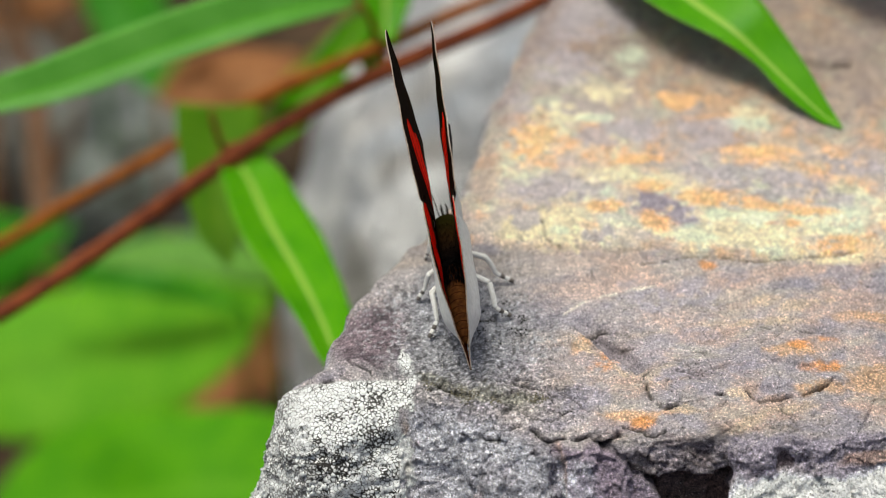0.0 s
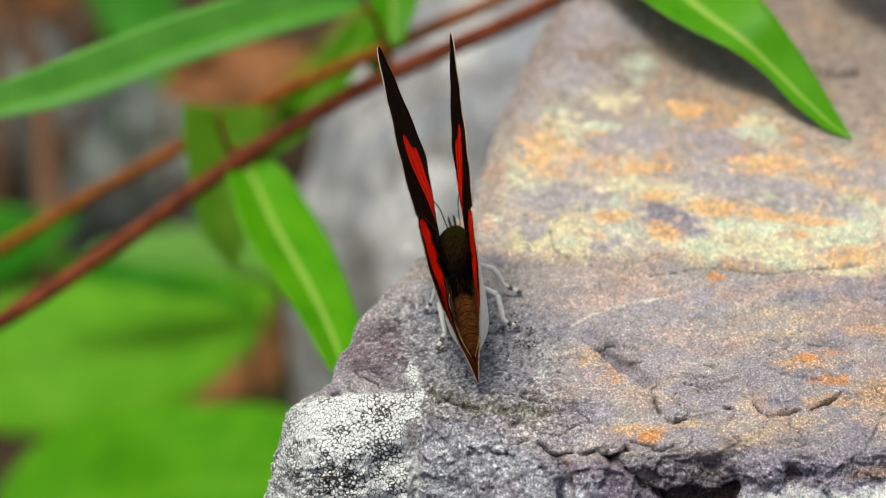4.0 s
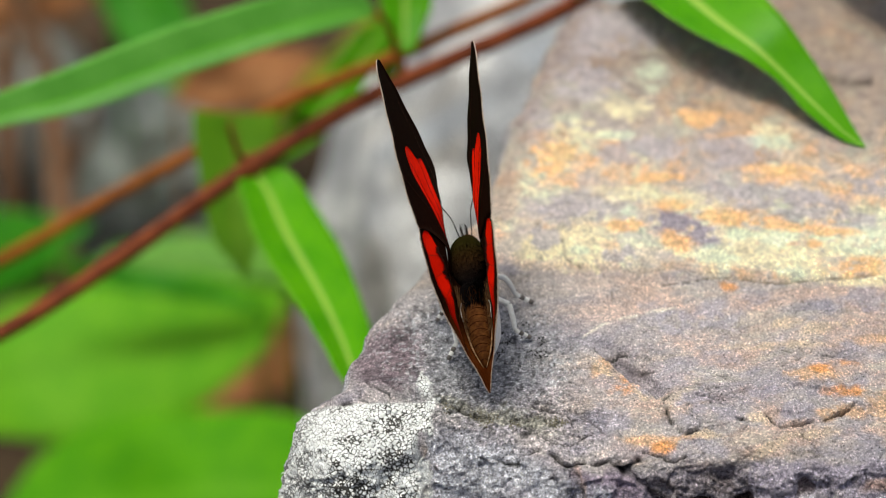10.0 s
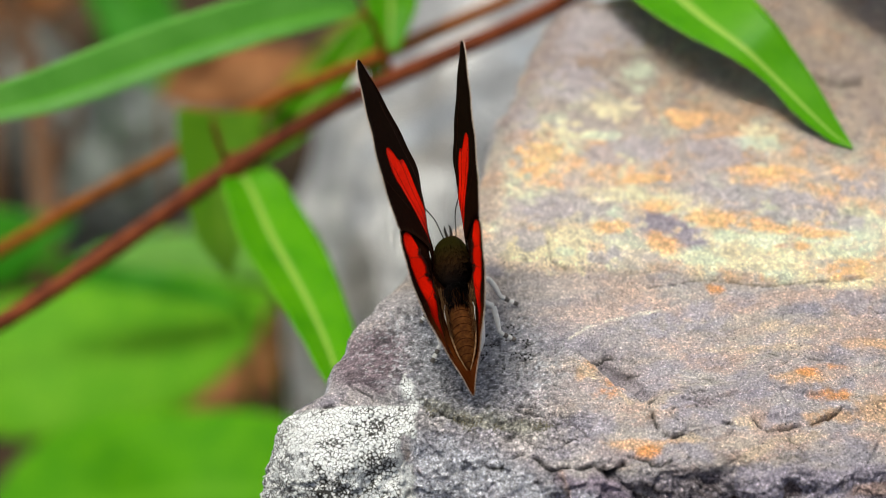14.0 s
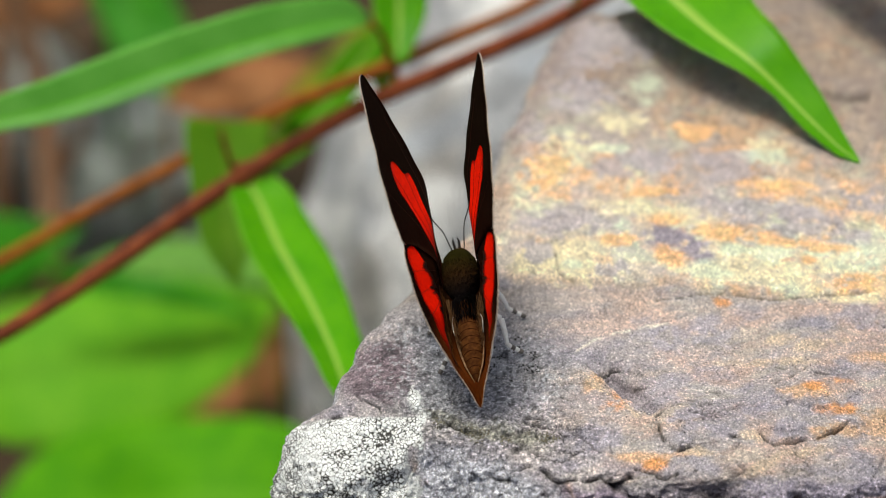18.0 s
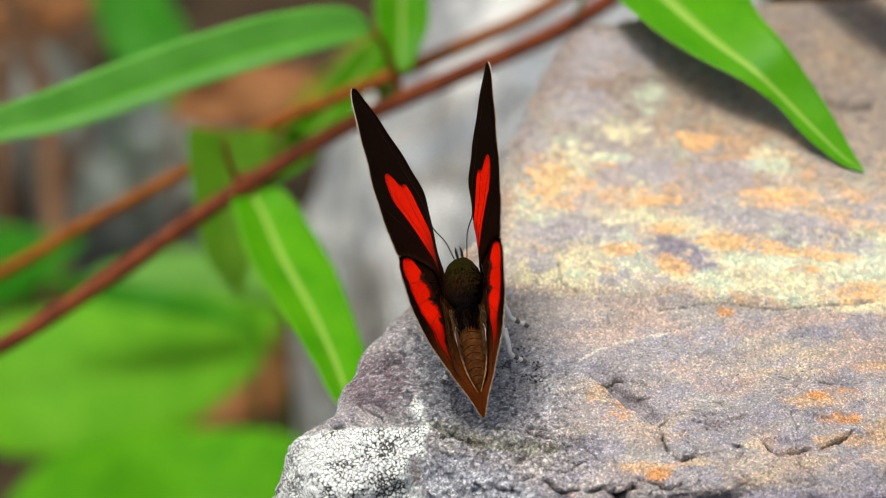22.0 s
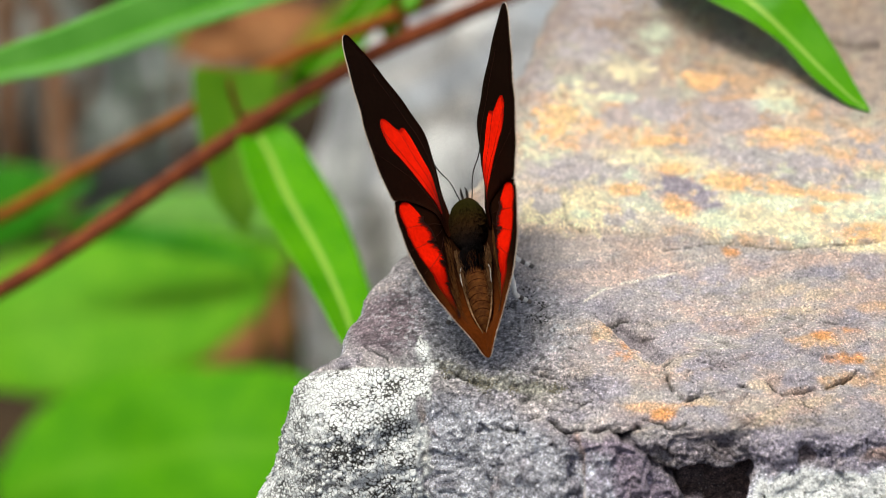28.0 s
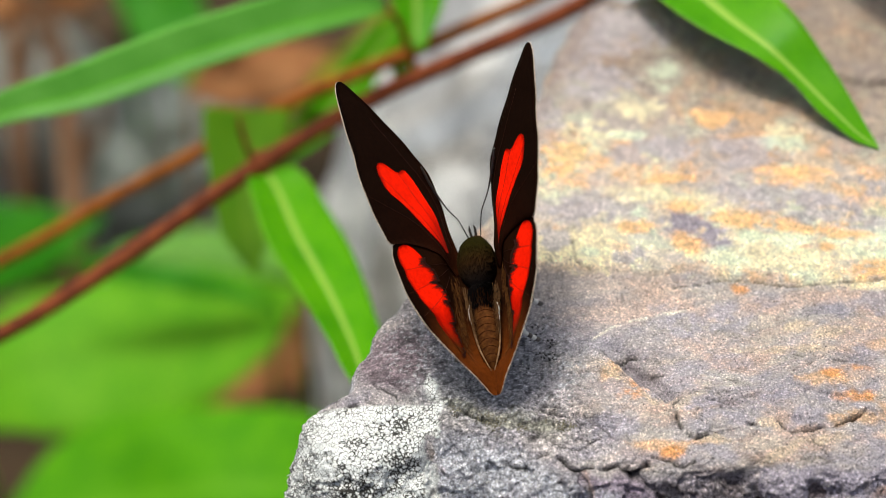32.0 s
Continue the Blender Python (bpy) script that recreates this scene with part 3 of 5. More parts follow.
    tone = lay(tone, (0.42, 0.37, 0.38), upper * smooth(0.0, 0.36, streak(4, 4.2, 191)) * 0.6)
    # browner towards the back, with shade of the plants above put into the colour
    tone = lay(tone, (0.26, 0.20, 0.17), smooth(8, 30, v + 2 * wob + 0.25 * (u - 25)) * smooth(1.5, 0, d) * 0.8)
    grey = [(25.0, 2.4, 3.5, 2.1, -30), (34.5, 6.7, 7.1, 2.3, -14), (38.7, 4.2, 5.1, 1.9, -8), (14.5, 5.7, 4.3, 2.3, 12), (10.7, 1.3, 1.8, 1.6, 10), (18.6, -1.1, 1.9, 1.7, 0), (19.6, 33.9, 5.0, 4.4, 0), (16.1, 25.8, 4.5, 3.3, -30), (10.9, 18.9, 1.7, 3.2, 0), (22.8, 14.5, 4.4, 1.9, 8), (18.7, 13.7, 1.9, 1.4, 0), (31.8, 14.1, 4.1, 2.2, -10), (44.5, 9.0, 3.4, 1.7, -10)]
    cream = [(12.0, -0.1, 2.8, 1.2, 15), (15.3, -1.1, 2.9, 1.9, 0), (19.1, 7.3, 4.0, 1.6, 0), (33.6, -0.7, 9.1, 3.1, 0), (20.6, 21.2, 3.3, 2.2, -20), (15.1, 17.2, 3.8, 1.6, 8), (35.0, 16.3, 2.4, 1.4, 0), (41.6, -4.9, 2.5, 0.7, 0), (25.9, 6.5, 3.4, 1.6, 0)]
    mint = [(30.5, 1.7, 1.3, 0.8, 0), (34.4, 1.0, 2.8, 1.4, 0), (42.6, 0.1, 2.2, 1.9, 0), (28.0, -1.3, 2.0, 1.2, 0), (34.9, -3.8, 1.3, 0.7, 0), (38.9, 1.3, 1.9, 0.8, 0), (19.8, 4.9, 0.8, 1.1, 0), (14.5, -0.3, 0.9, 0.8, 0), (14.4, 14.8, 2.3, 1.2, 0), (23.4, 26.2, 1.9, 2.2, 0), (19.2, 16.7, 1.9, 0.8, 0), (35.4, 14.8, 2.0, 1.2, 0)]
    orange = [(30.2, 4.1, 3.7, 1.1, -8), (34.6, 2.8, 4.5, 0.7, -12), (39.0, 2.0, 3.0, 0.6, -4), (24.3, 0.9, 1.6, 1.3, -25), (24.3, 6.0, 1.6, 0.9, 0), (18.9, 2.9, 1.8, 1.0, 5), (37.6, 0.1, 0.9, 0.7, 0), (41.6, -2.9, 2.9, 1.2, 0), (12.0, 13.2, 3.0, 2.9, 0), (28.2, 19.4, 3.0, 1.2, 0), (35.5, 10.7, 3.5, 0.8, -6), (23.9, 9.8, 2.9, 0.8, 0)]
    rust = [(28.7, -5.2, 0.8, 0.7, 0), (36.5, -16.2, 1.1, 0.6, 0), (38.8, -15.9, 0.9, 0.5, 0), (38.2, -19.2, 1.6, 0.7, 0), (17.5, -18.3, 1.2, 1.1, -35), (20.6, -25.6, 1.0, 0.5, 0)]
    ochre = [(35.9, -17.1, 3.1, 0.8, 0), (36.3, -21.4, 1.4, 0.8, 20), (15.5, -15.9, 0.7, 1.5, -35), (22.8, -24.6, 1.8, 0.4, 5), (39.2, -21.4, 1.5, 0.8, 0), (43.5, -20.5, 3.5, 1.6, 0), (19.5, -24.8, 3.0, 0.6, -8), (44, -13, 4, 0.8, 0)]
    lilac = [(27.2, -9.1, 2.5, 1.9, 0), (22.9, -9.9, 2.4, 1.6, 0), (41.5, -7.4, 1.8, 1.6, 0), (31.2, -19.4, 1.9, 1.0, 0), (33.8, -21.4, 1.9, 1.1, 0), (37.8, -20.3, 0.8, 0.4, 0), (24.0, -21.1, 1.8, 1.8, 0), (39.5, -17.7, 1.1, 0.8, 0), (26.5, -22.1, 2.1, 0.9, 0), (15.7, -23.1, 2.6, 1.3, 0)]
    sandy = [(33.8, -10.4, 1.3, 0.6, 0), (36.7, -11.3, 1.3, 0.7, 0), (39.1, -10.9, 1.1, 0.5, 0), (24.6, -24.2, 1.5, 0.5, 0), (29.6, -22.4, 1.1, 0.7, 0), (30.7, -25.4, 2.5, 0.5, 28), (35.0, -23.9, 2.0, 0.5, 12), (16.3, -16.8, 2.4, 0.4, -49), (19.3, -19.9, 2.1, 0.35, -49), (32.7, -13.2, 3.7, 0.5, 0)]
    patch = streak(2.4, 1.3, 541) * 0.55 + fbm(jag / 0.8, 3, 542, 0.6) * 0.45
    for spots, colour, full, crisp in ((cream, (0.74, 0.66, 0.44), 0.85, 0.22), (grey, (0.40, 0.36, 0.385), 0.8, 0.24), ([(25.0, 2.6, 3.0, 1.7, -32)], (0.27, 0.235, 0.29), 0.9, 0.14), (mint, (0.60, 0.68, 0.52), 0.65, 0.35), (orange, (0.78, 0.46, 0.21), 0.85, 0.32), (lilac, (0.37, 0.345, 0.40), 0.65, 0.3),
                                       (ochre, (0.66, 0.42, 0.23), 0.75, 0.4), (rust, (0.74, 0.33, 0.10), 0.8, 0.4), (sandy, (0.66, 0.53, 0.37), 0.65, 0.35)):
        near_spot = np.zeros(len(u))
        for x0, y0, rx, ry, turn in spots:
            near_spot = np.maximum(near_spot, blob(u, v, x0, y0, rx * 1.15, ry * 1.15, turn))
        tone = lay(tone, colour, smooth(0.5 - crisp, 0.5 + crisp, near_spot * (1 + 1.9 * patch) + 0.3 * patch * (near_spot > 0.1)) * full * smooth(1.6, 0.4, d))
    # scar and its floor set darker than the slab
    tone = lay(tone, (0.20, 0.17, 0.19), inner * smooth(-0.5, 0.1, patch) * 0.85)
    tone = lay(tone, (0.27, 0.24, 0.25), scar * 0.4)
    tone = lay(tone, (0.80, 0.74, 0.62), 0.9 * smooth(-0.45, -0.05, thin) * np.exp(-(line_gap(ku, kv, [(14.2, -11.7), (16.1, -10.2), (18.6, -9.3), (20.8, -8.6), (23.0, -8.3)]) / 0.16) ** 2))
    # left edge: brown tint, darkened in colour for the shaded notch below it
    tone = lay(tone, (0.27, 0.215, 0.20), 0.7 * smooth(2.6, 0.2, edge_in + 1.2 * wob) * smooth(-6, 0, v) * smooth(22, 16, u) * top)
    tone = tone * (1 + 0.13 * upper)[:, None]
    # darker slate round the butterfly, part of its shadow painted into the tone
    dark = blob(u, v, 3.5, -14, 8.5, 10, -25)
    tone = lay(tone, (0.27, 0.275, 0.29), smooth(0.15, 0.85, dark + 0.25 * wob) * 0.85)
    tone = lay(tone, (0.215, 0.165, 0.18), smooth(0.25, 0.8, blob(u, v, -4.5, -14.0, 4.5, 5.0) + 0.2 * wob))
    tone = lay(tone, (0.10, 0.075, 0.085), 0.85 * smooth(-0.05, 0.25, fbm((jag @ np.array([[0.8, 0.6, 0], [-0.6, 0.8, 0], [0, 0, 1]])) / np.array([1.6, 0.6, 1.0]), 4, 556, 0.65)) * smooth(0.2, 0.7, blob(u, v, -4.0, -14.5, 4.5, 5.5)))
    # cleft in dark olive: dirt, plus the dip's shade put into the tone
    cleft = np.exp(-(line_gap(ju, jv, [(0.2, -19.6), (2.4, -20.6), (4.4, -21.6), (7.0, -22.0), (9.5, -22.6)]) / 0.8) ** 2)
    tone = lay(tone, (0.21, 0.205, 0.15), 0.7 * smooth(0.3, 0.8, cleft + 0.5 * fbm(jag / 0.7, 3, 553, 0.6)))
    tone = lay(tone, (0.06, 0.055, 0.045), 0.85 * smooth(0.12, 0.24, fbm(jag / np.array([0.9, 0.45, 1.0]), 4, 559, 0.65)) * smooth(0.2, 0.7, blob(u, v, 6.0, -21.6, 8.0, 2.4, -12)))
    tone = lay(tone, (0.34, 0.33, 0.27), 0.5 * smooth(0.3, 0.8, blob(u, v, 8.5, -22.2, 3.5, 1.6, -20) + 0.6 * fbm(jag / 0.6, 3, 554, 0.6)))
    tone = lay(tone, (0.06, 0.058, 0.06), 0.75 * smooth(0.10, 0.3, fbm(base / 0.4, 3, 521, 0.6)) * smooth(0.15, 0.6, blob(u, v, 4.0, -13.5, 10.0, 7.5, -20)))
    tone = lay(tone, (0.46, 0.46, 0.47), 0.75 * smooth(0.12, 0.32, fbm(base / 0.33, 3, 523, 0.6)) * smooth(0.15, 0.6, blob(u, v, 4.0, -13.5, 10.0, 7.5, -20)))
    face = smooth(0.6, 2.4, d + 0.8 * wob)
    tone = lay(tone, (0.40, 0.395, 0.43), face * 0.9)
    tone = lay(tone, (0.56, 0.56, 0.59), face * smooth(-0.35, 0.2, streak(2.0, 2.0, 205)) * smooth(13, 10, u) * 0.85)
    tone = lay(tone, (0.22, 0.19, 0.20), face * smooth(0.15, 0.4, streak(2, 2, 207)) * 0.8)
    veil = streak(2.0, 1.6, 201)
    tone = lay(tone, (0.30, 0.27, 0.33), face * smooth(11.5, 12.5, lu) * 0.9)
    tone = lay(tone, (0.30, 0.24, 0.295), lump * smooth(-0.6, 0.1, veil) * 0.9)
    tone = lay(tone, (0.70, 0.72, 0.77), lump * smooth(-0.5, 0.2, veil) * smooth(16.0, 14.4, lu + 0.7 * wob - 0.15 * d) * smooth(1.6, 3.0, ld))
    tone = lay(tone, (0.47, 0.33, 0.26), 0.7 * np.exp(-((lu - 12.8 - 0.06 * d) / 0.28) ** 2) * facing * smooth(0.3, 1, d))
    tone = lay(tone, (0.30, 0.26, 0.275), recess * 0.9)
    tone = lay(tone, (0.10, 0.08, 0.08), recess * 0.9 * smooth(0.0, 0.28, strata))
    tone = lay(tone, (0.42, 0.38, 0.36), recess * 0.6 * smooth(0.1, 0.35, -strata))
    # hollow in earth brown, kept dark for the shade inside as well
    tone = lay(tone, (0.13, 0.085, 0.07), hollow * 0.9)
    tone = lay(tone, (0.37, 0.33, 0.385), block * 0.9)
    tone = lay(tone, (0.52, 0.46, 0.46), block * smooth(0.05, 0.35, veil) * 0.6)
    tone = lay(tone, (0.62, 0.36, 0.19), block * smooth(0.3, 0.7, blob(u, d, 41.5, 3.2, 3.2, 0.8) + 0.4 * wob) * 0.45)
    # notch in the block coloured dark to stand for its shade
    tone = lay(tone, (0.13, 0.09, 0.085), block * smooth(0.35, 0.6, blob(lu, ld, 33.5, 3.2, 0.6, 1.0)) * 0.8)
    pale = block * smooth(4.3, 5.2, ld + 1.0 * fbm(base / 3.0, 3, 566) + 0.05 * (u - 30)) * smooth(28.6, 29.6, lu)
    tone = lay(tone, (0.90, 0.92, 0.95), pale * smooth(-0.9, -0.4, veil))
    # crevice darkened by colour, as shade would
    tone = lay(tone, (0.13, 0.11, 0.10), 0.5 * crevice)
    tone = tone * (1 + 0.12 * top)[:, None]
    cool = smooth(-4, -9, v)
    tone = tone * (1 + cool[:, None] * np.array([0.08, 0.08, 0.14]))
    tone = tone * (1 - 0.10 * cool * smooth(22, 32, u) * top)[:, None]
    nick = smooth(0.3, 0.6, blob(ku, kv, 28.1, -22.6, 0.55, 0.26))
    # cracks and nick coloured near black, grime and painted shade together
    tone = lay(tone, (0.035, 0.030, 0.026), np.maximum(0.95 * dirt_and_shade, nick))
    tone = lay(tone, (0.20, 0.185, 0.165), lichen)
    film = lichen * np.maximum(smooth(0.05, 0.35, fbm(base / 3.2, 4, 221)), smooth(0.3, 0.8, blob(u, v, -5, -20.5, 6, 2.0) + 0.3 * wob))
    strip = lichen * smooth(-2.4, -1.7, u + 0.8 * wob - 0.05 * d) * smooth(0.6, 2.5, d)
    skin = lichen * np.maximum(smooth(0.9, -0.3, d + 1.5 * fbm(jag / 1.8, 4, 567, 0.6)), smooth(0.25, 0.45, fbm(jag / 2.6, 3, 568)))
    outer = lichen * smooth(-9.2, -10.6, u + 0.7 * wob)
    film = np.maximum(film, np.maximum(strip, skin))
    tone = lay(tone, (0.85, 0.86, 0.87), film)
    tone = lay(tone, (0.70, 0.71, 0.72), outer * 0.8)
    rim_stain = np.exp(-((u + 1.1 + 1.2 * wob - 0.10 * d) / 0.5) ** 2) * smooth(0.8, 2, d) * smooth(8, 5, d)
    tone = lay(tone, (0.38, 0.27, 0.18), 0.6 * rim_stain * smooth(-0.1, 0.25, fbm(base / 1.6, 3, 558)))
    tone *= (1 + 0.20 * grit + 0.12 * fbm(base / 2.2, 3, 231))[:, None]

    w = len(xs)
    i = (np.arange(len(ys) - 1)[:, None] * w + np.arange(w - 1)[None]).ravel()
    faces = np.stack([i, i + 1, i + 1 + w, i + w], 1)
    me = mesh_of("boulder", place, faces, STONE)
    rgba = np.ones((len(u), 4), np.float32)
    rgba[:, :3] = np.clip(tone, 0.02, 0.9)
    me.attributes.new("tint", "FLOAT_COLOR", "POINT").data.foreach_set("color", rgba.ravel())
    me.attributes.new("crust", "FLOAT", "POINT").data.foreach_set("value", (lichen * (1 - 0.85 * np.maximum(strip, 0.25 * outer))).astype(np.float32))
    me.attributes.new("skin", "FLOAT", "POINT").data.foreach_set("value", np.clip(0.92 * skin, 0, 1).astype(np.float32))
    me.attributes.new("coarse", "FLOAT", "POINT").data.foreach_set("value", np.clip(0.12 + 0.8 * np.maximum(face, np.maximum(smooth(0.2, 0.8, blob(u, v, 6, -21.5, 12, 6, -12)), 0.7 * smooth(0.2, 0.7, blob(u, v, -3, -13, 7, 7)))) * (1 - lichen) * (1 - 0.8 * pale), 0, 1).astype(np.float32))
    ob = tagged(new("boulder", me), "weathered grey-purple slate boulder with rusty orange stains", "rock")

    # crust of white lichen granules on the front corner, packed side by side
    rng = np.random.default_rng(4)
    grid = place.reshape(len(ys), w, 3)
    n2 = np.cross(np.gradient(grid, axis=1), np.gradient(grid, axis=0)).reshape(-1, 3)
    n2 /= np.maximum(np.linalg.norm(n2, axis=1), 1e-9)[:, None]
    pool = np.nonzero((lichen > 0.5) & (d < 24) & (u > -27) & (v > -50))[0]
    pool = pool[rng.permutation(len(pool))]
    taken, kept = {}, []
    spot = place[pool] + rng.normal(0, 0.05, (len(pool), 3))
    key = np.floor(spot / 0.36).astype(int)
    gap = 0.36 + 0.20 * fbm(place[pool] / 1.5, 3, 251)
    for k in range(len(pool)):
        a, b, c = key[k]
        near_by = [q for i in (-1, 0, 1) for j in (-1, 0, 1) for l in (-1, 0, 1) for q in taken.get((a + i, b + j, c + l), ())]
        if all((spot[q] - spot[k]) @ (spot[q] - spot[k]) > gap[k] ** 2 for q in near_by):
            taken.setdefault((a, b, c), []).append(k)
            kept.append(k)
    kept = np.array(kept)
    bare = fbm(place[pool[kept]] / 1.9, 3, 241) + 0.3 * rng.standard_normal(len(kept)) * 0.5
    kept = kept[bare > 0.3][:1500]
    chosen, size = pool[kept], gap[kept] * rng.uniform(0.35, 0.66, len(kept))
    bv, bf = ball(4, 7)
    tri = [np.array(f) for f in bf]
    centre = spot[kept] - n2[chosen] * (size * 0.02)[:, None]
    wobble = 1 + 0.28 * rng.standard_normal((len(chosen), len(bv), 1)).clip(-1.5, 1.5)
    shape = bv[None] * size[:, None, None] * wobble
    along = (shape * n2[chosen][:, None]).sum(2, keepdims=True)
    shape = shape - 0.72 * along * n2[chosen][:, None]
    verts = (centre[:, None] + shape).reshape(-1, 3)
    faces = [tuple((f + k * len(bv)).tolist()) for k in range(len(chosen)) for f in tri]
    def crumbs(name, picked, low, high, mat, label):
        picked = picked[rng.permutation(len(picked))][:240]
        bv2, bf2 = ball(3, 5)
        size2 = rng.uniform(low, high, len(picked))
        body = bv2[None] * size2[:, None, None] * (1 + 0.35 * rng.standard_normal((len(picked), len(bv2), 3)).clip(-1, 1))
        spots2 = place[picked] + n2[picked] * (size2 * 0.4)[:, None] + rng.normal(0, 0.05, (len(picked), 3))
        fs = [tuple(i + k * len(bv2) for i in f) for k in range(len(picked)) for f in bf2]
        tagged(part(name, mesh_of(name, (spots2[:, None] + body).reshape(-1, 3), fs, mat, False), ob, label), kind="stuff")

    near_cleft = line_gap(ju, jv, [(-0.2, -20.0), (2.4, -21.2), (4.9, -22.1), (8.5, -22.6), (11.5, -22.4)])
    crumbs("dirt_and_shade", np.nonzero((near_cleft < 0.7) & (fbm(jag / 1.2, 2, 551) > 0.05) & (d < 2))[0], 0.03, 0.10, DIRT, "olive-brown crumbs of dirt in a cleft")
    crumbs("grit", np.nonzero((blob(u, v, 8.0, -13.0, 3.6, 3.0, -30) > 0.4) & (fbm(jag / 0.6, 2, 552) > 0.28))[0][::3], 0.05, 0.12, SOOT, "specks of dark grit on the stone")
    crust = part("lichen_crust", mesh_of("lichen_crust", verts, faces, LICHEN), ob, "crusty white granular lichen")
    tagged(crust, kind="stuff")
    return ob


boulder = make_boulder()

# ---- the ground: one sheet of litter out to the horizon ----
GROUND = -232.0


def make_ground():
    rings, cols = [0.0] + [20 * 1.16 ** k for k in range(72)], 72
    v, f = [(0, 120, GROUND)], []
    for r in rings[1:]:
        a = np.linspace(0, 2 * np.pi, cols, endpoint=False)
        p = np.stack([r * np.cos(a), 120 + r * np.sin(a), np.zeros(cols)], 1)
        p[:, 2] = GROUND + 7 * fbm(p / 60, 4, 301) * min(1, r / 60) - 4
        v += p.tolist()
    for j in range(cols):
        k = (j + 1) % cols
        f.append((0, 1 + j, 1 + k))
        for i in range(len(rings) - 2):
            f.append((1 + i * cols + j, 1 + (i + 1) * cols + j, 1 + (i + 1) * cols + k, 1 + i * cols + k))
    return tagged(new("ground", mesh_of("ground", v, f, EARTH)), "brown earth covered in old leaf litter", "ground", kind="structure")


make_ground()


def stone(name, centre, radii, label, seed, tones, power=2.6, rows=64, cols=96, turn=0, amp=0.16, bands=()):
    """A free-lying stone: a squarish ball with broken faces."""
    bv, bf = ball(rows, cols)
    q = np.abs(bv) ** (2 / power) * np.sign(bv)
    c, s = math.cos(radians(turn)), math.sin(radians(turn))
    p = q * np.array(radii)
    big = min(radii)
    p = p * (1 + amp * fbm(bv * 1.7 + seed, 4, seed) + 0.05 * fbm(bv * 7 + seed, 4, seed + 9))[:, None]
    p = p @ np.array([[c, s, 0], [-s, c, 0], [0, 0, 1]]) + np.array(centre)
    me = mesh_of(name, p, bf, STONE_BACK)
    low, high, spot = (np.array(t) for t in tones)
    g = fbm((p @ np.array([[0.8, 0.6, 0], [-0.6, 0.8, 0], [0, 0, 1]])) / big * np.array([4.6, 2.4, 3.0]), 5, seed + 20, 0.6)
    g = g + 0.9 * fbm(p / 6.5, 5, seed + 40, 0.6)
    tone = low + (high - low) * smooth(-0.16, 0.20, g)[:, None]
    tone = lay(tone, spot, smooth(0.12, 0.4, fbm(p / big * 3.1, 4, seed + 30)) * 0.8)
    for a, b, long, wide, tilt, colour in bands:
        tone = lay(tone, colour, smooth(0.25, 0.7, blob(p[:, 0], (p[:, 1] + p[:, 2]) * 0.707, a, b, long, wide, tilt) + 0.5 * g) * 0.85)
    rgba = np.ones((len(p), 4), np.float32)
    rgba[:, :3] = tone
    me.attributes.new("tint", "FLOAT_COLOR", "POINT").data.foreach_set("color", rgba.ravel())
    return tagged(new(name, me), label, "rock")


# the two blue-grey bands are shade put into the stone's colour
stone("boulder", (27, 128, -163), (52, 52, 96), "pale grey rounded boulder with darker patches", 3, ((0.42, 0.43, 0.455), (0.80, 0.795, 0.785), (0.30, 0.275, 0.25)), 2.35, 220, 320, 12, 0.12, ((2, 21, 14, 2.6, 24, (0.42, 0.45, 0.50)), (17, 32, 5, 3, 35, (0.38, 0.41, 0.46)), (-10, -5, 4, 10, 10, (0.25, 0.235, 0.21)), (6, 35, 8, 2.5, 20, (0.82, 0.82, 0.82)), (3, 11, 9, 4, 20, (0.78, 0.78, 0.78))))
stone("stone", (-70, 236, -214), (27, 26, 30), "grey stone lying in leaf litter", 11, ((0.14, 0.16, 0.14), (0.30, 0.33, 0.30), (0.08, 0.085, 0.06)))
stone("stone", (-108, 256, -212), (24, 26, 28), "grey stone lying in leaf litter", 15, ((0.15, 0.16, 0.14), (0.32, 0.33, 0.30), (0.10, 0.08, 0.05)))


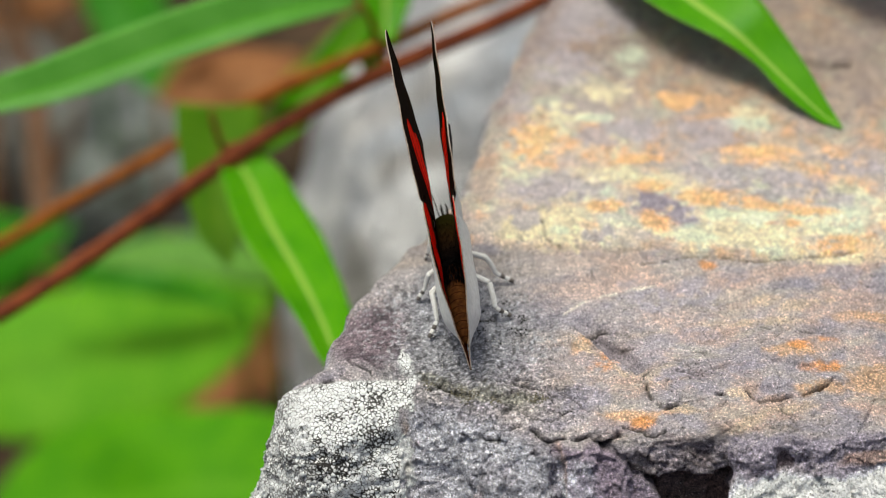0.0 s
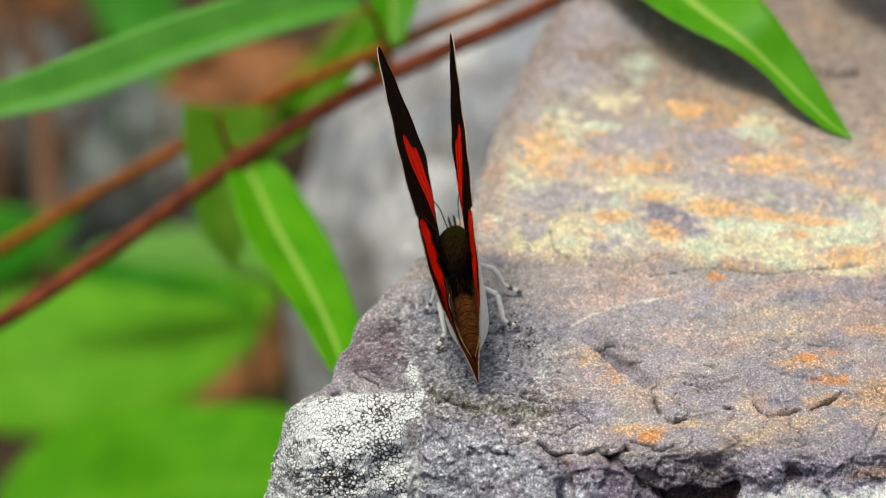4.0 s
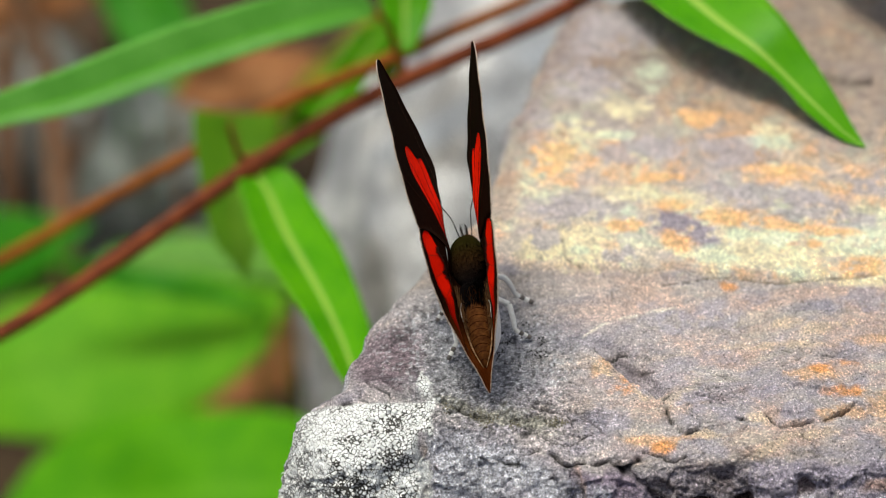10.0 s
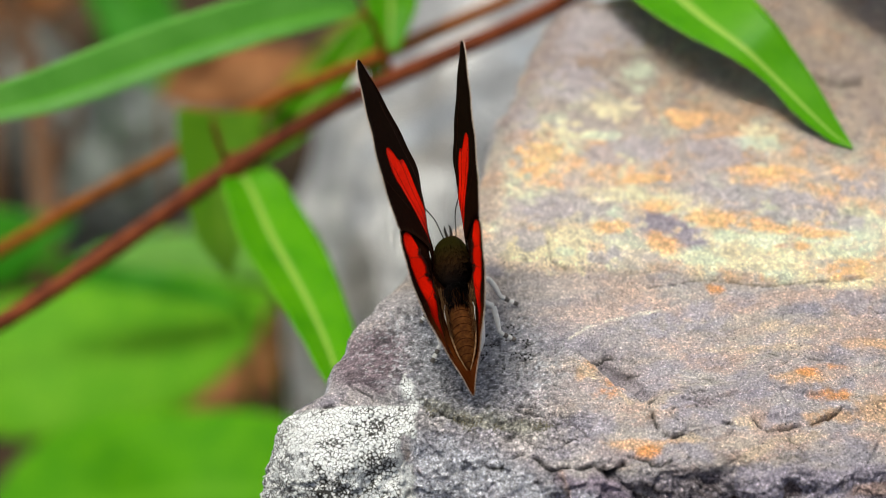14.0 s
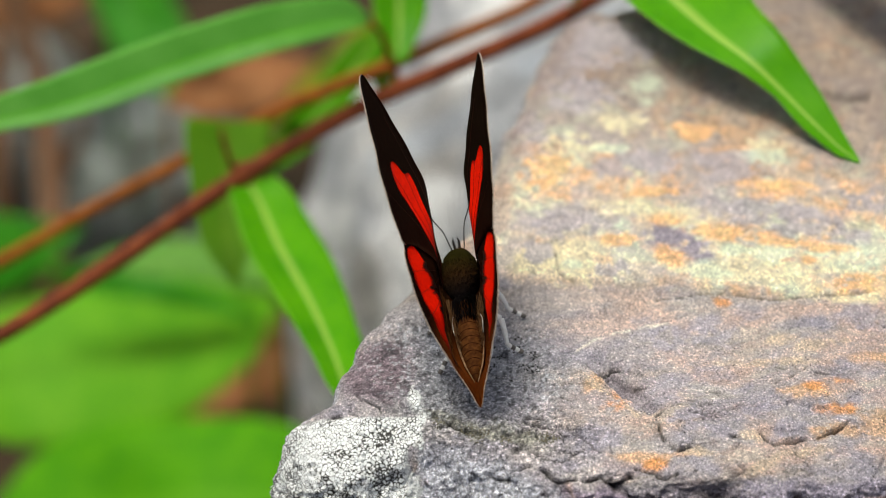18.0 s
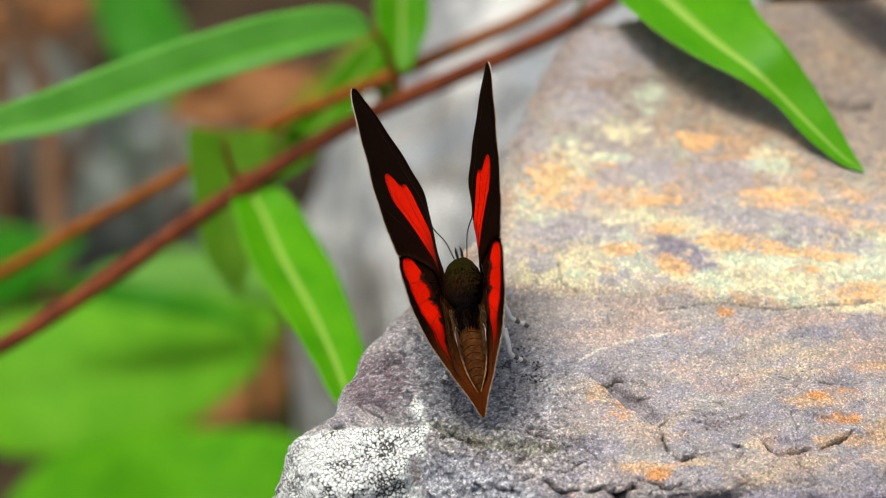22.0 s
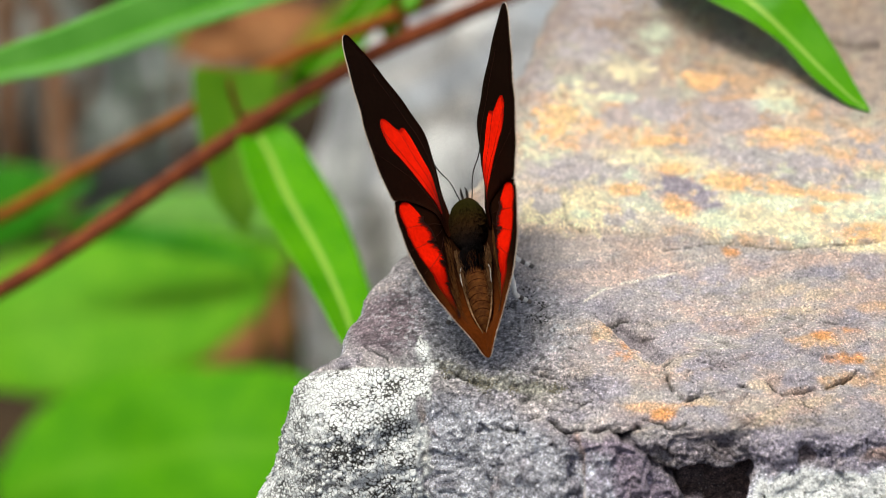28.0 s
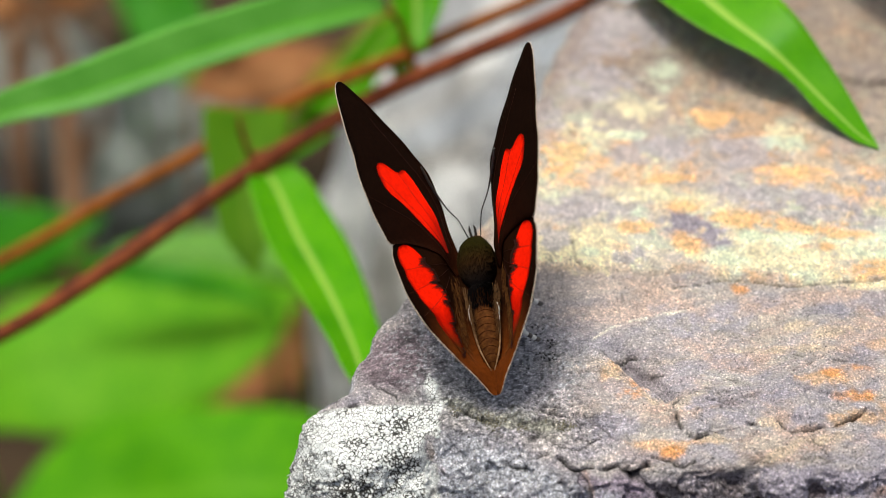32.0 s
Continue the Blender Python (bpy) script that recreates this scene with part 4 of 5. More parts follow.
# ---- leaves and stems ----
def leaf_mesh(name, mid, half, up, mat, fold=0.12, sag=0.0, n=36, m=12, thick=0.16, wave=0.0, seed=0, uneven=(1, 1), other=None):
    """A blade along a smooth rib; half: half widths along it, other: those of its second half; up: which way its face looks."""
    line = glide(mid, n)
    width = glide(np.array(half, float)[:, None], n)[:, 0].clip(0.02)
    tan = np.gradient(line, axis=0)
    tan /= np.linalg.norm(tan, axis=1)[:, None]
    ups = glide(up, n) if np.ndim(up) == 2 else np.tile(np.array(up, float), (n + 1, 1))
    side = np.cross(tan, ups)
    side /= np.linalg.norm(side, axis=1)[:, None]
    face = np.cross(side, tan)
    s = np.linspace(-1, 1, m + 1)
    lift = (fold * np.abs(s) - sag * s * s)[None] * width[:, None]
    if wave:
        k = np.stack(np.meshgrid(s * 1.2, np.linspace(0, 5, n + 1)), -1).reshape(-1, 2)
        lift = lift + wave * vnoise(np.column_stack([k, np.full(len(k), seed + 0.5)]), seed).reshape(n + 1, m + 1)
    ripple = 1 + 0.025 * vnoise(np.column_stack([np.linspace(0, 14, n + 1), np.full(n + 1, seed), np.zeros(n + 1)]), seed + 3)
    reach = np.where(s > 0, uneven[0], uneven[1]) * s
    span = np.tile(width[:, None], (1, m + 1))
    if other:
        span[:, s < 0] = glide(np.array(other, float)[:, None], n).clip(0.02)
    p = line[:, None] + (reach[None] * span * ripple[:, None])[..., None] * side[:, None] + lift[..., None] * face[:, None]
    body = thick * (1 - 0.75 * np.abs(s))[None, :, None] * face[:, None] * 0.5
    v = np.concatenate([(p + body).reshape(-1, 3), (p - body).reshape(-1, 3)])
    w, count, f = m + 1, (n + 1) * (m + 1), []
    for i in range(n):
        for j in range(m):
            a = i * w + j
            f.append((a, a + 1, a + 1 + w, a + w))
            f.append((count + a + w, count + a + 1 + w, count + a + 1, count + a))
        for a, b in ((i * w, (i + 1) * w), ((i + 1) * w + m, i * w + m)):
            f.append((a, b, b + count, a + count))
    for j in range(m):
        f.append((j + 1, j, j + count, j + 1 + count))
        a = n * w + j
        f.append((a, a + 1, a + 1 + count, a + count))
    me = mesh_of(name, v, f, mat)
    me.attributes.new("across", "FLOAT", "POINT").data.foreach_set("value", np.tile(s, 2 * (n + 1)).astype(np.float32))
    return me


def thing_of(name, label, category, where, group=""):
    return empty(name, pose(*(c * MM for c in where)), label, category, group)


def at(points, where):
    return np.asarray(points, float) - np.array(where)


foot = (60.0, 95.0, GROUND)
plant = thing_of("bamboo_grass", "creeping bamboo grass with red-brown stem and green blades", "plant", foot)
line = [(-90, 16, -60), (-69, 23.5, -49), (-51.4, 29.8, -42.3), (-37.7, 38.1, -37.8), (-22.6, 46.7, -31.5), (-6.5, 56, -27.3), (17, 66.9, -22.8), (43.5, 83, -17.3), (62, 92, -40), foot]
part("stem", mesh_of("stem", *tube(at(line, foot), (0.8, 0.95, 1.08, 1.12, 1.15, 1.15, 1.2, 1.2, 1.3, 1.5), 90, 14, 0.10, 2), BARK), plant, "smooth red-brown woody stem")
part("node", mesh_of("node", *tube(at([(-24.2, 45.8, -32.1), (-22.6, 46.7, -31.5), (-20.8, 47.7, -31.1)], foot), (1.0, 1.6, 1.1), 10, 14, 0.1, 5), BARK), plant, "swollen stem joint")
part("twig", mesh_of("twig", *tube(at([(-23.4, 46.4, -31.6), (-24.2, 46.8, -29.4), (-24.9, 47.4, -26.6), (-25.2, 48, -25)], foot), (0.45, 0.42, 0.36, 0.2), 14, 8, 0.1, 8), BARK), plant, "short broken twig")
part("leaf", leaf_mesh("leaf", at([(-21.7, 44.8, -31.8), (-20.3, 41.8, -32.0), (-18.0, 35.3, -32.1), (-15.9, 30.1, -31.7), (-13.8, 25.0, -31.2), (-12.0, 20.2, -31.0), (-10.4, 15.2, -30.4), (-9.0, 9.7, -29.6), (-7.7, 4.7, -29.0)], foot), (3.0, 4.0, 4.65, 4.6, 4.15, 3.75, 3.3, 2.5, 0.3), (0.35, -0.6, 0.75), LEAF, 0.26, seed=1, uneven=(0.95, 1.05)), plant, "long drooping green blade with pale midrib")
part("leaf", leaf_mesh("leaf", at([(-6.9, 57.4, -15.7), (-10.0, 56.7, -15.1), (-17.5, 54.0, -15.1), (-24.3, 51.9, -16.0), (-31.1, 49.6, -17.0), (-37.8, 47.1, -18.2), (-44.4, 44.9, -19.2), (-51.0, 43.1, -19.7), (-57.8, 41.7, -21.3), (-63.2, 40.6, -22.6)], foot), (0.3, 2.2, 2.9, 3.05, 3.0, 2.95, 2.6, 2.05, 1.2, 0.1), (-0.1, -0.75, 0.7), LEAF_BLUE, 0.14, seed=2, uneven=(1.38, 0.62)), plant, "broad green blade with a dull bluish sheen")
part("leaf_stalk", mesh_of("leaf_stalk", *tube(at([(-6.9, 57.3, -15.6), (-5.5, 59.5, -19.5), (-3.5, 58.6, -26.2)], foot), (0.4, 0.4, 0.5), 10, 8), BARK_LIGHT), plant)
part("leaf", leaf_mesh("leaf", at([(-3.6, 58.8, -23.2), (-3.4, 63.8, -20.6), (-3.4, 67.6, -18.1), (-3.4, 73, -15.2), (-4, 84, -10), (-5, 95, -8)], foot), (1.2, 3.2, 3.5, 3.5, 2.6, 0.2), (0.2, -0.6, 0.75), LEAF, 0.2, seed=3), plant, "small upright green blade")
part("leaf", leaf_mesh("leaf", at([(18.8, 67.8, -21.9), (20.8, 57.3, -4.0), (23.9, 42.8, 3.4), (27.3, 34.5, 5.1), (30.4, 29.2, 5.4), (34.0, 24.7, 5.2), (37.0, 21.8, 3.8), (39.9, 18.8, 2.4), (42.7, 16.0, 1.1), (44.0, 14.9, 0.7), (44.8, 14.0, 0.6)], foot), (0.2, 1.1, 4.6, 4.5, 3.4, 1.95, 1.1, 1.4, 1.05, 0.6, 0.1), (0.1, -0.45, 0.9), LEAF, 0.24, seed=4, n=56, other=(0.2, 1.5, 8.2, 7.9, 5.9, 4.7, 3.7, 2.6, 1.35, 0.65, 0.1)), plant, "fresh green blade lying over the boulder")
part("leaf", leaf_mesh("leaf", at([(43.0, 52.0, 4.0), (44.6, 45.0, 8.9), (49.6, 38.6, 9.6), (53.8, 34.2, 9.2), (57.5, 30.0, 8.2)], foot), (0.4, 3.0, 4.0, 3.2, 0.2), (0.1, -0.45, 0.9), LEAF_DEEP, 0.2, seed=18), plant, "deep green blade over the far side of the boulder")
part("leaf_stalk", mesh_of("leaf_stalk", *tube(at([(43.0, 52.0, 4.0), (42.4, 62.0, -6.0), (43.5, 83.0, -17.3)], foot), (0.35, 0.4, 0.5), 14, 8), BARK_LIGHT), plant)

foot = (70.0, 120.0, GROUND)
plant_two = thing_of("bamboo_grass", "thin orange-brown bamboo grass with olive leaves", "plant", foot)
line = [(-95, 42, -72), (-76, 48.7, -62), (-56.6, 55.3, -55), (-45, 59.8, -50), (-32.5, 64.3, -45.2), (-20, 67.3, -39), (-3, 69.7, -31.9), (10, 75, -29), (37, 88.6, -26), (62, 105, -60), foot]
part("stem", mesh_of("stem", *tube(at(line, foot), (0.75, 0.9, 0.95, 0.95, 0.95, 1.0, 1.0, 0.95, 1.0, 1.2), 90, 12, 0.1, 4), BARK_LIGHT), plant_two, "thin orange-brown stem")
part("leaf", leaf_mesh("leaf", at([(-26.4, 66.2, -39.8), (-26.4, 62.0, -42.6), (-26.6, 56.2, -45.5), (-25.8, 50.6, -48.4), (-24.4, 45.6, -50.2)], foot), (5.8, 5.6, 4.2, 3.0, 0.1), (0.1, -0.7, 0.7), LEAF_OLIVE, 0.2, seed=5), plant_two, "shaded olive-green leaf")
# dark leaf added to stand for a shadowy gap behind the stem
part("leaf", leaf_mesh("leaf", at([(-8.0, 83.2, -38.0), (-6.6, 81.3, -39.9), (-6.0, 79.1, -42.2), (-6.6, 76.9, -44.5)], foot), (0.5, 2.1, 1.9, 0.2), (0.1, -0.6, 0.8), LEAF_DEEP, 0.2, seed=19), plant_two, "small deep green leaf standing for a shaded gap")
part("leaf", leaf_mesh("leaf", at([(-6, 81, -36), (-8.6, 77.9, -37.9), (-13.3, 72, -41.1), (-17.8, 66, -43), (-23, 60.1, -45)], foot), (1, 2.4, 2.7, 2.4, 0.4), (0.3, -0.6, 0.7), LEAF, 0.15, seed=6), plant_two, "narrow green blade")


def ground_leaf(mid, half, up, mat, label, name="broad_leaf", category="leaf", group="broad leaves on the ground", seed=0, wave=2.0, fold=0.1):
    """A big leaf of a low herb: its blade and a stalk down into the litter."""
    where = np.array((mid[0][0], mid[0][1], GROUND))
    ob = thing_of(name, label, category, where, group)
    part("blade", leaf_mesh("blade", at(mid, where), half, up, mat, fold, 0.1, 30, 12, 0.3, wave, seed), ob)
    a = np.array(mid[0]) - where
    part("stalk", mesh_of("stalk", *tube([a, a * np.array([1, 1, 0.6]) + np.array([-2, 3, 0]), (0, 4, -3)], (0.7, 0.9, 1.2), 14, 8), mat), ob)
    return ob


ground_leaf([(-94.7, 130.5, -170.6), (-83.1, 133.1, -166.3), (-68.4, 134.5, -164.5), (-49.8, 134.9, -159.4), (-36.0, 136.0, -153.7), (-28.0, 138.1, -148.5)], (8.8, 14.9, 16.5, 14.9, 8.3, 0.4), (0.0, -0.35, 0.94), LEAF_FAR, "broad bright green leaf above the litter", seed=7, wave=0.8)
ground_leaf([(-80.4, 91.9, -171.2), (-65.9, 93.9, -163.1), (-49.0, 91.2, -154.1), (-31.8, 87.1, -146.5), (-8.4, 80.2, -135.8)], (5, 16.6, 16.6, 15.4, 6.4), (0.1, -0.32, 0.94), LEAF_LOW, "broad bright green leaf low over the ground", seed=8)
ground_leaf([(-28.2, 153.5, -161.3), (-32.2, 155.2, -159.6), (-38.6, 157.0, -158.0), (-50.3, 157.8, -157.4), (-61.9, 157.4, -158.1), (-71.3, 155.8, -160.0)], (0.6, 3.2, 4.6, 4.65, 3.0, 0.4), (0.0, -0.35, 0.94), LEAF_MID, "small dull green leaf over a broader one", seed=17, wave=0.5)
ground_leaf([(-114.5, 155.7, -163.8), (-99.4, 158.6, -160.6), (-85.3, 160.3, -158.5), (-70.0, 163.7, -154.7)], (5.5, 9.5, 8.5, 0.5), (0.2, -0.6, 0.8), LEAF_DEEP, "deep green pointed leaf", seed=9)
# added blade: a dark strip in place of the shade between two leaves
ground_leaf([(-32.2, 132.8, -148.2), (-42.1, 135.2, -146.1), (-53.1, 136.7, -144.7), (-65.1, 138.3, -143.3), (-76.1, 140.2, -141.6)], (0.7, 2.0, 2.45, 2.0, 0.35), (0.1, -0.6, 0.8), LEAF_DEEP, "narrow dark green leaf standing for shade between leaves", seed=10)


ground_leaf([(-52.3, 183.1, -136.9), (-47.0, 184.4, -135.5), (-40.6, 185.4, -134.3), (-32.4, 186.2, -133.4), (-21.9, 188.2, -131.1)], (1.2, 5.6, 6.4, 5.9, 1.2), (0.1, -0.7, 0.7), DEAD, "dry brown dead leaf among the plants", "dead_leaf", "leaf", "dead leaves", 11)
ground_leaf([(-107.5, 230.4, -158.2), (-97.1, 234.9, -153.4), (-86.7, 238.0, -150.0), (-77.6, 242.0, -145.7), (-71.2, 246.5, -141.0)], (1.3, 6.5, 7.8, 6.4, 0.7), (0.1, -0.6, 0.8), DEAD, "dry tan dead leaf behind the stems", "dead_leaf", "leaf", "dead leaves", 21)
ground_leaf([(-62, 164, -212), (-46, 168, -205), (-34, 171, -200), (-22, 172, -196)], (3, 9, 9, 0.5), (0.1, -0.6, 0.8), DEAD, "dry brown dead leaf in the litter", "dead_leaf", "leaf", "dead leaves", 12)
ground_leaf([(-11.1, 186.0, -117.4), (-13.9, 181.6, -122.0), (-17.9, 178.1, -125.7), (-23.0, 174.9, -129.0), (-30.4, 170.6, -133.6)], (0.9, 3.0, 3.9, 3.7, 0.7), (0.3, -0.7, 0.6), LEAF_YELLOW, "yellowing green leaf among the stems", seed=13)
ground_leaf([(-70, 222, -128), (-65, 214.7, -131.7), (-58.4, 204, -135.5), (-53, 193, -139), (-51, 187, -141)], (3, 7, 8, 5, 0.5), (0.2, -0.7, 0.6), LEAF_DEEP, "deep green leaf in the shade", seed=14)


def fallen_branch(line, radii, seed):
    where = np.array(line[0])
    ob = thing_of("fallen_branch", "dry brown fallen branch leaning over the litter", "branch", where, "fallen branches")
    mid = at(line, where)
    part("limb", mesh_of("limb", *tube(mid, radii, 40, 12, 0.15, seed), DRY), ob)
    part("side_twig", mesh_of("side_twig", *tube([mid[2], mid[2] + np.array((6, 3, 8)), mid[2] + np.array((9, 10, 18))], (1.6, 1.1, 0.5), 14, 8, 0.1, seed + 1), DRY), ob)
    part("knot", mesh_of("knot", *tube([mid[2] - np.array((0, 3, -0.5)), mid[2], mid[2] + np.array((0, 3, 0.8))], (2.2, 3.6, 2.2), 10, 10, 0.15, seed + 2), DRY), ob)
    return ob


fallen_branch([(-77, 160, GROUND), (-79, 172, -176), (-81.6, 192, -168), (-86, 216, -158), (-92, 227, -147), (-98, 240, -135)], (3.2, 3.2, 3.0, 2.6, 2.4, 2.0), 3)
fallen_branch([(-94, 190, GROUND), (-96, 205, -180), (-98, 225, -165), (-104, 250, -150)], (3.2, 3.0, 2.6, 2.2), 7)

# ---- the butterfly ----
RIGHT, AHEAD, UP = Vector((0.975, 0.060, 0.213)), Vector((-0.128, 0.938, 0.323)), Vector((-0.180, -0.342, 0.922))
BODY = Vector((3.49, -8.56, 5.02))
turn = Matrix((RIGHT, AHEAD, UP)).transposed().to_quaternion().to_matrix().to_4x4()
PLACE = Matrix.Translation(BODY * MM) @ turn
butterfly = empty("butterfly", PLACE, "black butterfly with red wing patches and white underside", "butterfly")
inverse = (Matrix.Translation(BODY) @ turn).inverted()


def inward(points):
    """Places on the boulder, in the butterfly's own space."""
    return np.array([inverse @ Vector(p) for p in points])


def wing_dorsal(name, near, far, edge, tail=None):
    m, tree, sh, links = fresh(name)
    co = tree.nodes.new("ShaderNodeTexCoord")
    gap = tree.nodes.new("ShaderNodeVectorMath")
    gap.operation = "LENGTH"
    links.new(co.outputs["Object"], gap.inputs[0])
    r = ramp(tree, gap.outputs["Value"], ((0.0, near), (0.006, far), (0.012, edge)))
    g = ramp(tree, grain(tree, 2500, 4), ((0.3, (0.75, 0.75, 0.75)), (0.7, (1.25, 1.25, 1.25))))
    c = r.outputs[0]
    if tail:
        parts = tree.nodes.new("ShaderNodeSeparateXYZ")
        links.new(co.outputs["Object"], parts.inputs[0])
        reach = node(tree, "ShaderNodeMapRange")
        for slot, value in zip(range(1, 5), (-0.0030, -0.0088, 0.0, 1.0)):
            reach.inputs[slot].default_value = value
        links.new(parts.outputs[1], reach.inputs[0])
        near_body = node(tree, "ShaderNodeMapRange")
        for slot, value in zip(range(1, 5), (0.0078, 0.0046, 0.0, 1.0)):
            near_body.inputs[slot].default_value = value
        links.new(parts.outputs[2], near_body.inputs[0])
        c = mixed(tree, "MIX", mixed(tree, "MULTIPLY", 1.0, reach.outputs[0], near_body.outputs[0]), c, tail)
    c = mixed(tree, "MULTIPLY", 1.0, c, g.outputs[0])
    links.new(c, sh.inputs["Base Color"])
    sh.inputs["Roughness"].default_value = 0.8
    sh.inputs["Specular IOR Level"].default_value = 0.03
    bumped(tree, sh, grain(tree, 5000, 3), 0.3, 0.00003)
    return m


DORSAL_FORE = wing_dorsal("black_wing_scales", (0.030, 0.007, 0.002), (0.013, 0.0032, 0.0012), (0.008, 0.0028, 0.0013))
DORSAL_HIND = wing_dorsal("brown_wing_scales", (0.022, 0.008, 0.003), (0.013, 0.004, 0.0014), (0.006, 0.002, 0.0008), (0.11, 0.026, 0.004))
VENTRAL = plain("silver_white_scales", (0.68, 0.69, 0.68), (0.84, 0.85, 0.84), 2200, 0.5, 0.3, 0.00003)
HAIRY_RIM = plain("white_wing_hairs", (0.28, 0.18, 0.12), (0.66, 0.55, 0.46), 4000, 0.8, 0.3, 0.00003)
FRINGE = plain("pale_wing_fringe", (0.20, 0.11, 0.06), (0.62, 0.52, 0.44), 4000, 0.8, 0.3, 0.00003)


def scarlet(name, axis, dull, bright, end):
    """Red scales that fade to dark red from one end (dull) of the patch to the other, in metres along an axis."""
    m, tree, sh, links = fresh(name)
    co = tree.nodes.new("ShaderNodeTexCoord")
    parts = tree.nodes.new("ShaderNodeSeparateXYZ")
    links.new(co.outputs["Object"], parts.inputs[0])
    reach = node(tree, "ShaderNodeMapRange")
    for slot, value in zip(range(1, 5), (dull, bright, 0.0, 1.0)):
        reach.inputs[slot].default_value = value
    links.new(parts.outputs[axis], reach.inputs[0])
    base = ramp(tree, reach.outputs[0], ((0.0, end), (0.55, (0.55, 0.006, 0.001)), (1.0, (0.98, 0.011, 0.001))))
    g = ramp(tree, grain(tree, 2600, 4), ((0.3, (0.82, 0.7, 0.7)), (0.7, (1.1, 1.3, 1.0))))
    links.new(mixed(tree, "MULTIPLY", 0.8, base.outputs[0], g.outputs[0]), sh.inputs["Base Color"])
    sh.inputs["Roughness"].default_value = 0.7
    sh.inputs["Specular IOR Level"].default_value = 0.05
    bumped(tree, sh, grain(tree, 5000, 3), 0.2, 0.00002)
    return m


RED = scarlet("scarlet_scales", 2, 0.0014, 0.0060, (0.035, 0.004, 0.001))
RED_BAND = scarlet("scarlet_band_scales", 1, -0.0082, -0.0042, (0.085, 0.022, 0.004))
VEIN = plain("dark_vein", (0.02, 0.005, 0.003), (0.05, 0.01, 0.004), 3000, 0.7)
FUR = plain("brown_fur", (0.016, 0.007, 0.002), (0.055, 0.024, 0.008), 3000, 0.95, 0.6, 0.00005, gloss=0.05)
ABDOMEN = plain("brown_abdomen", (0.036, 0.011, 0.0024), (0.098, 0.034, 0.008), 2400, 0.8, 0.6, 0.00005, gloss=0.06)
RING = plain("dark_ring", (0.012, 0.004, 0.001), (0.03, 0.010, 0.003), 3000, 0.9, gloss=0.05)
PALE_HAIR = plain("tan_hair", (0.04, 0.017, 0.006), (0.17, 0.085, 0.035), 3000, 0.9, gloss=0.1)
BROWN_HAIR = plain("brown_wing_hair", (0.026, 0.009, 0.002), (0.13, 0.05, 0.014), 3000, 0.9, gloss=0.06)
TAN = plain("tan_hair_fold", (0.10, 0.05, 0.02), (0.30, 0.18, 0.10), 3000, 0.9, gloss=0.1)
LEG = plain("white_leg_scales", (0.78, 0.76, 0.72), (0.93, 0.92, 0.90), 3000, 0.6)
LEG_BAND = plain("dark_leg_band", (0.06, 0.05, 0.045), (0.20, 0.17, 0.15), 3000, 0.6)
HORN = plain("black_horn", (0.008, 0.006, 0.006), (0.03, 0.022, 0.02), 3000, 0.35)
EYE = plain("dark_eye", (0.01, 0.006, 0.005), (0.03, 0.02, 0.015), 5000, 0.2)


def closed_line(points, n):
    p = np.array(points, float)
    return p if n == 0 else rounded(p, n)


def fill(points, spacing):
    """Triangles of a flat closed outline, refined: places (N x 2) and faces."""
    bm = bmesh.new()
    vs = [bm.verts.new((x, y, 0)) for x, y in points]
    bm.faces.new(vs)
    bmesh.ops.triangulate(bm, faces=bm.faces[:])
    for _ in range(5):
        long = [e for e in bm.edges if e.calc_length() > spacing]
        if not long:
            break
        bmesh.ops.subdivide_edges(bm, edges=long, cuts=1)
        bmesh.ops.triangulate(bm, faces=bm.faces[:])
    bm.verts.index_update()
    p = np.array([v.co[:2] for v in bm.verts])
    f = [tuple(v.index for v in face.verts) for face in bm.faces]
    rim = [tuple(v.index for v in e.verts) for e in bm.edges if e.is_boundary]
    bm.free()
    return p, f, rim


def camber(p, hind):
    """How far a wing bends off its plane, towards its under side."""
    out = 0.05 * np.sin(np.clip(p[:, 1] / 15, 0, 1) * np.pi) + 0.03 * np.sin(p[:, 0] * 1.4 + p[:, 1] * 0.8)
    bulge = 1.15 * smooth(5.0, 1.0, p[:, 1]) - (1.7 * smooth(0.9, -1.0, p[:, 1]) if hind else 0)
    if hind:
        out = out - np.interp(p[:, 0], [-13, -6], [0.78, 0]) + bulge * smooth(-10.5, -7.0, p[:, 0])
    else:
        out = out + bulge
    return out


def wing_mesh(name, outline, side, dorsal, hind, lift):
    p, f, rim = fill(outline, 0.9)
    off = camber(p, hind) - lift
    thick = 0.05
    top = np.column_stack([side * (off - thick), p])
    low = np.column_stack([side * (off + thick), p])
    n = len(p)
    rev = lambda t: tuple(reversed(t))
    a, b = [tuple(i for i in t) for t in f], [tuple(i + n for i in t) for t in f]
    faces = ([rev(t) for t in a] + b) if side > 0 else (a + [rev(t) for t in b])
    faces += [(i, j, j + n, i + n) for i, j in rim]
    mid = np.array([(p[i] + p[j]) / 2 for i, j in rim])
    outer = ((mid[:, 0] < 0.2) & (mid[:, 1] > 0.7)) if hind else (mid[:, 1] > 0.28 * mid[:, 0] + 10.2)
    slots = [0] * len(a) + [1] * len(b) + [2 if k else 0 for k in outer]
    return mesh_of(name, np.vstack([top, low]), faces, [dorsal, VENTRAL, FRINGE], True, slots)


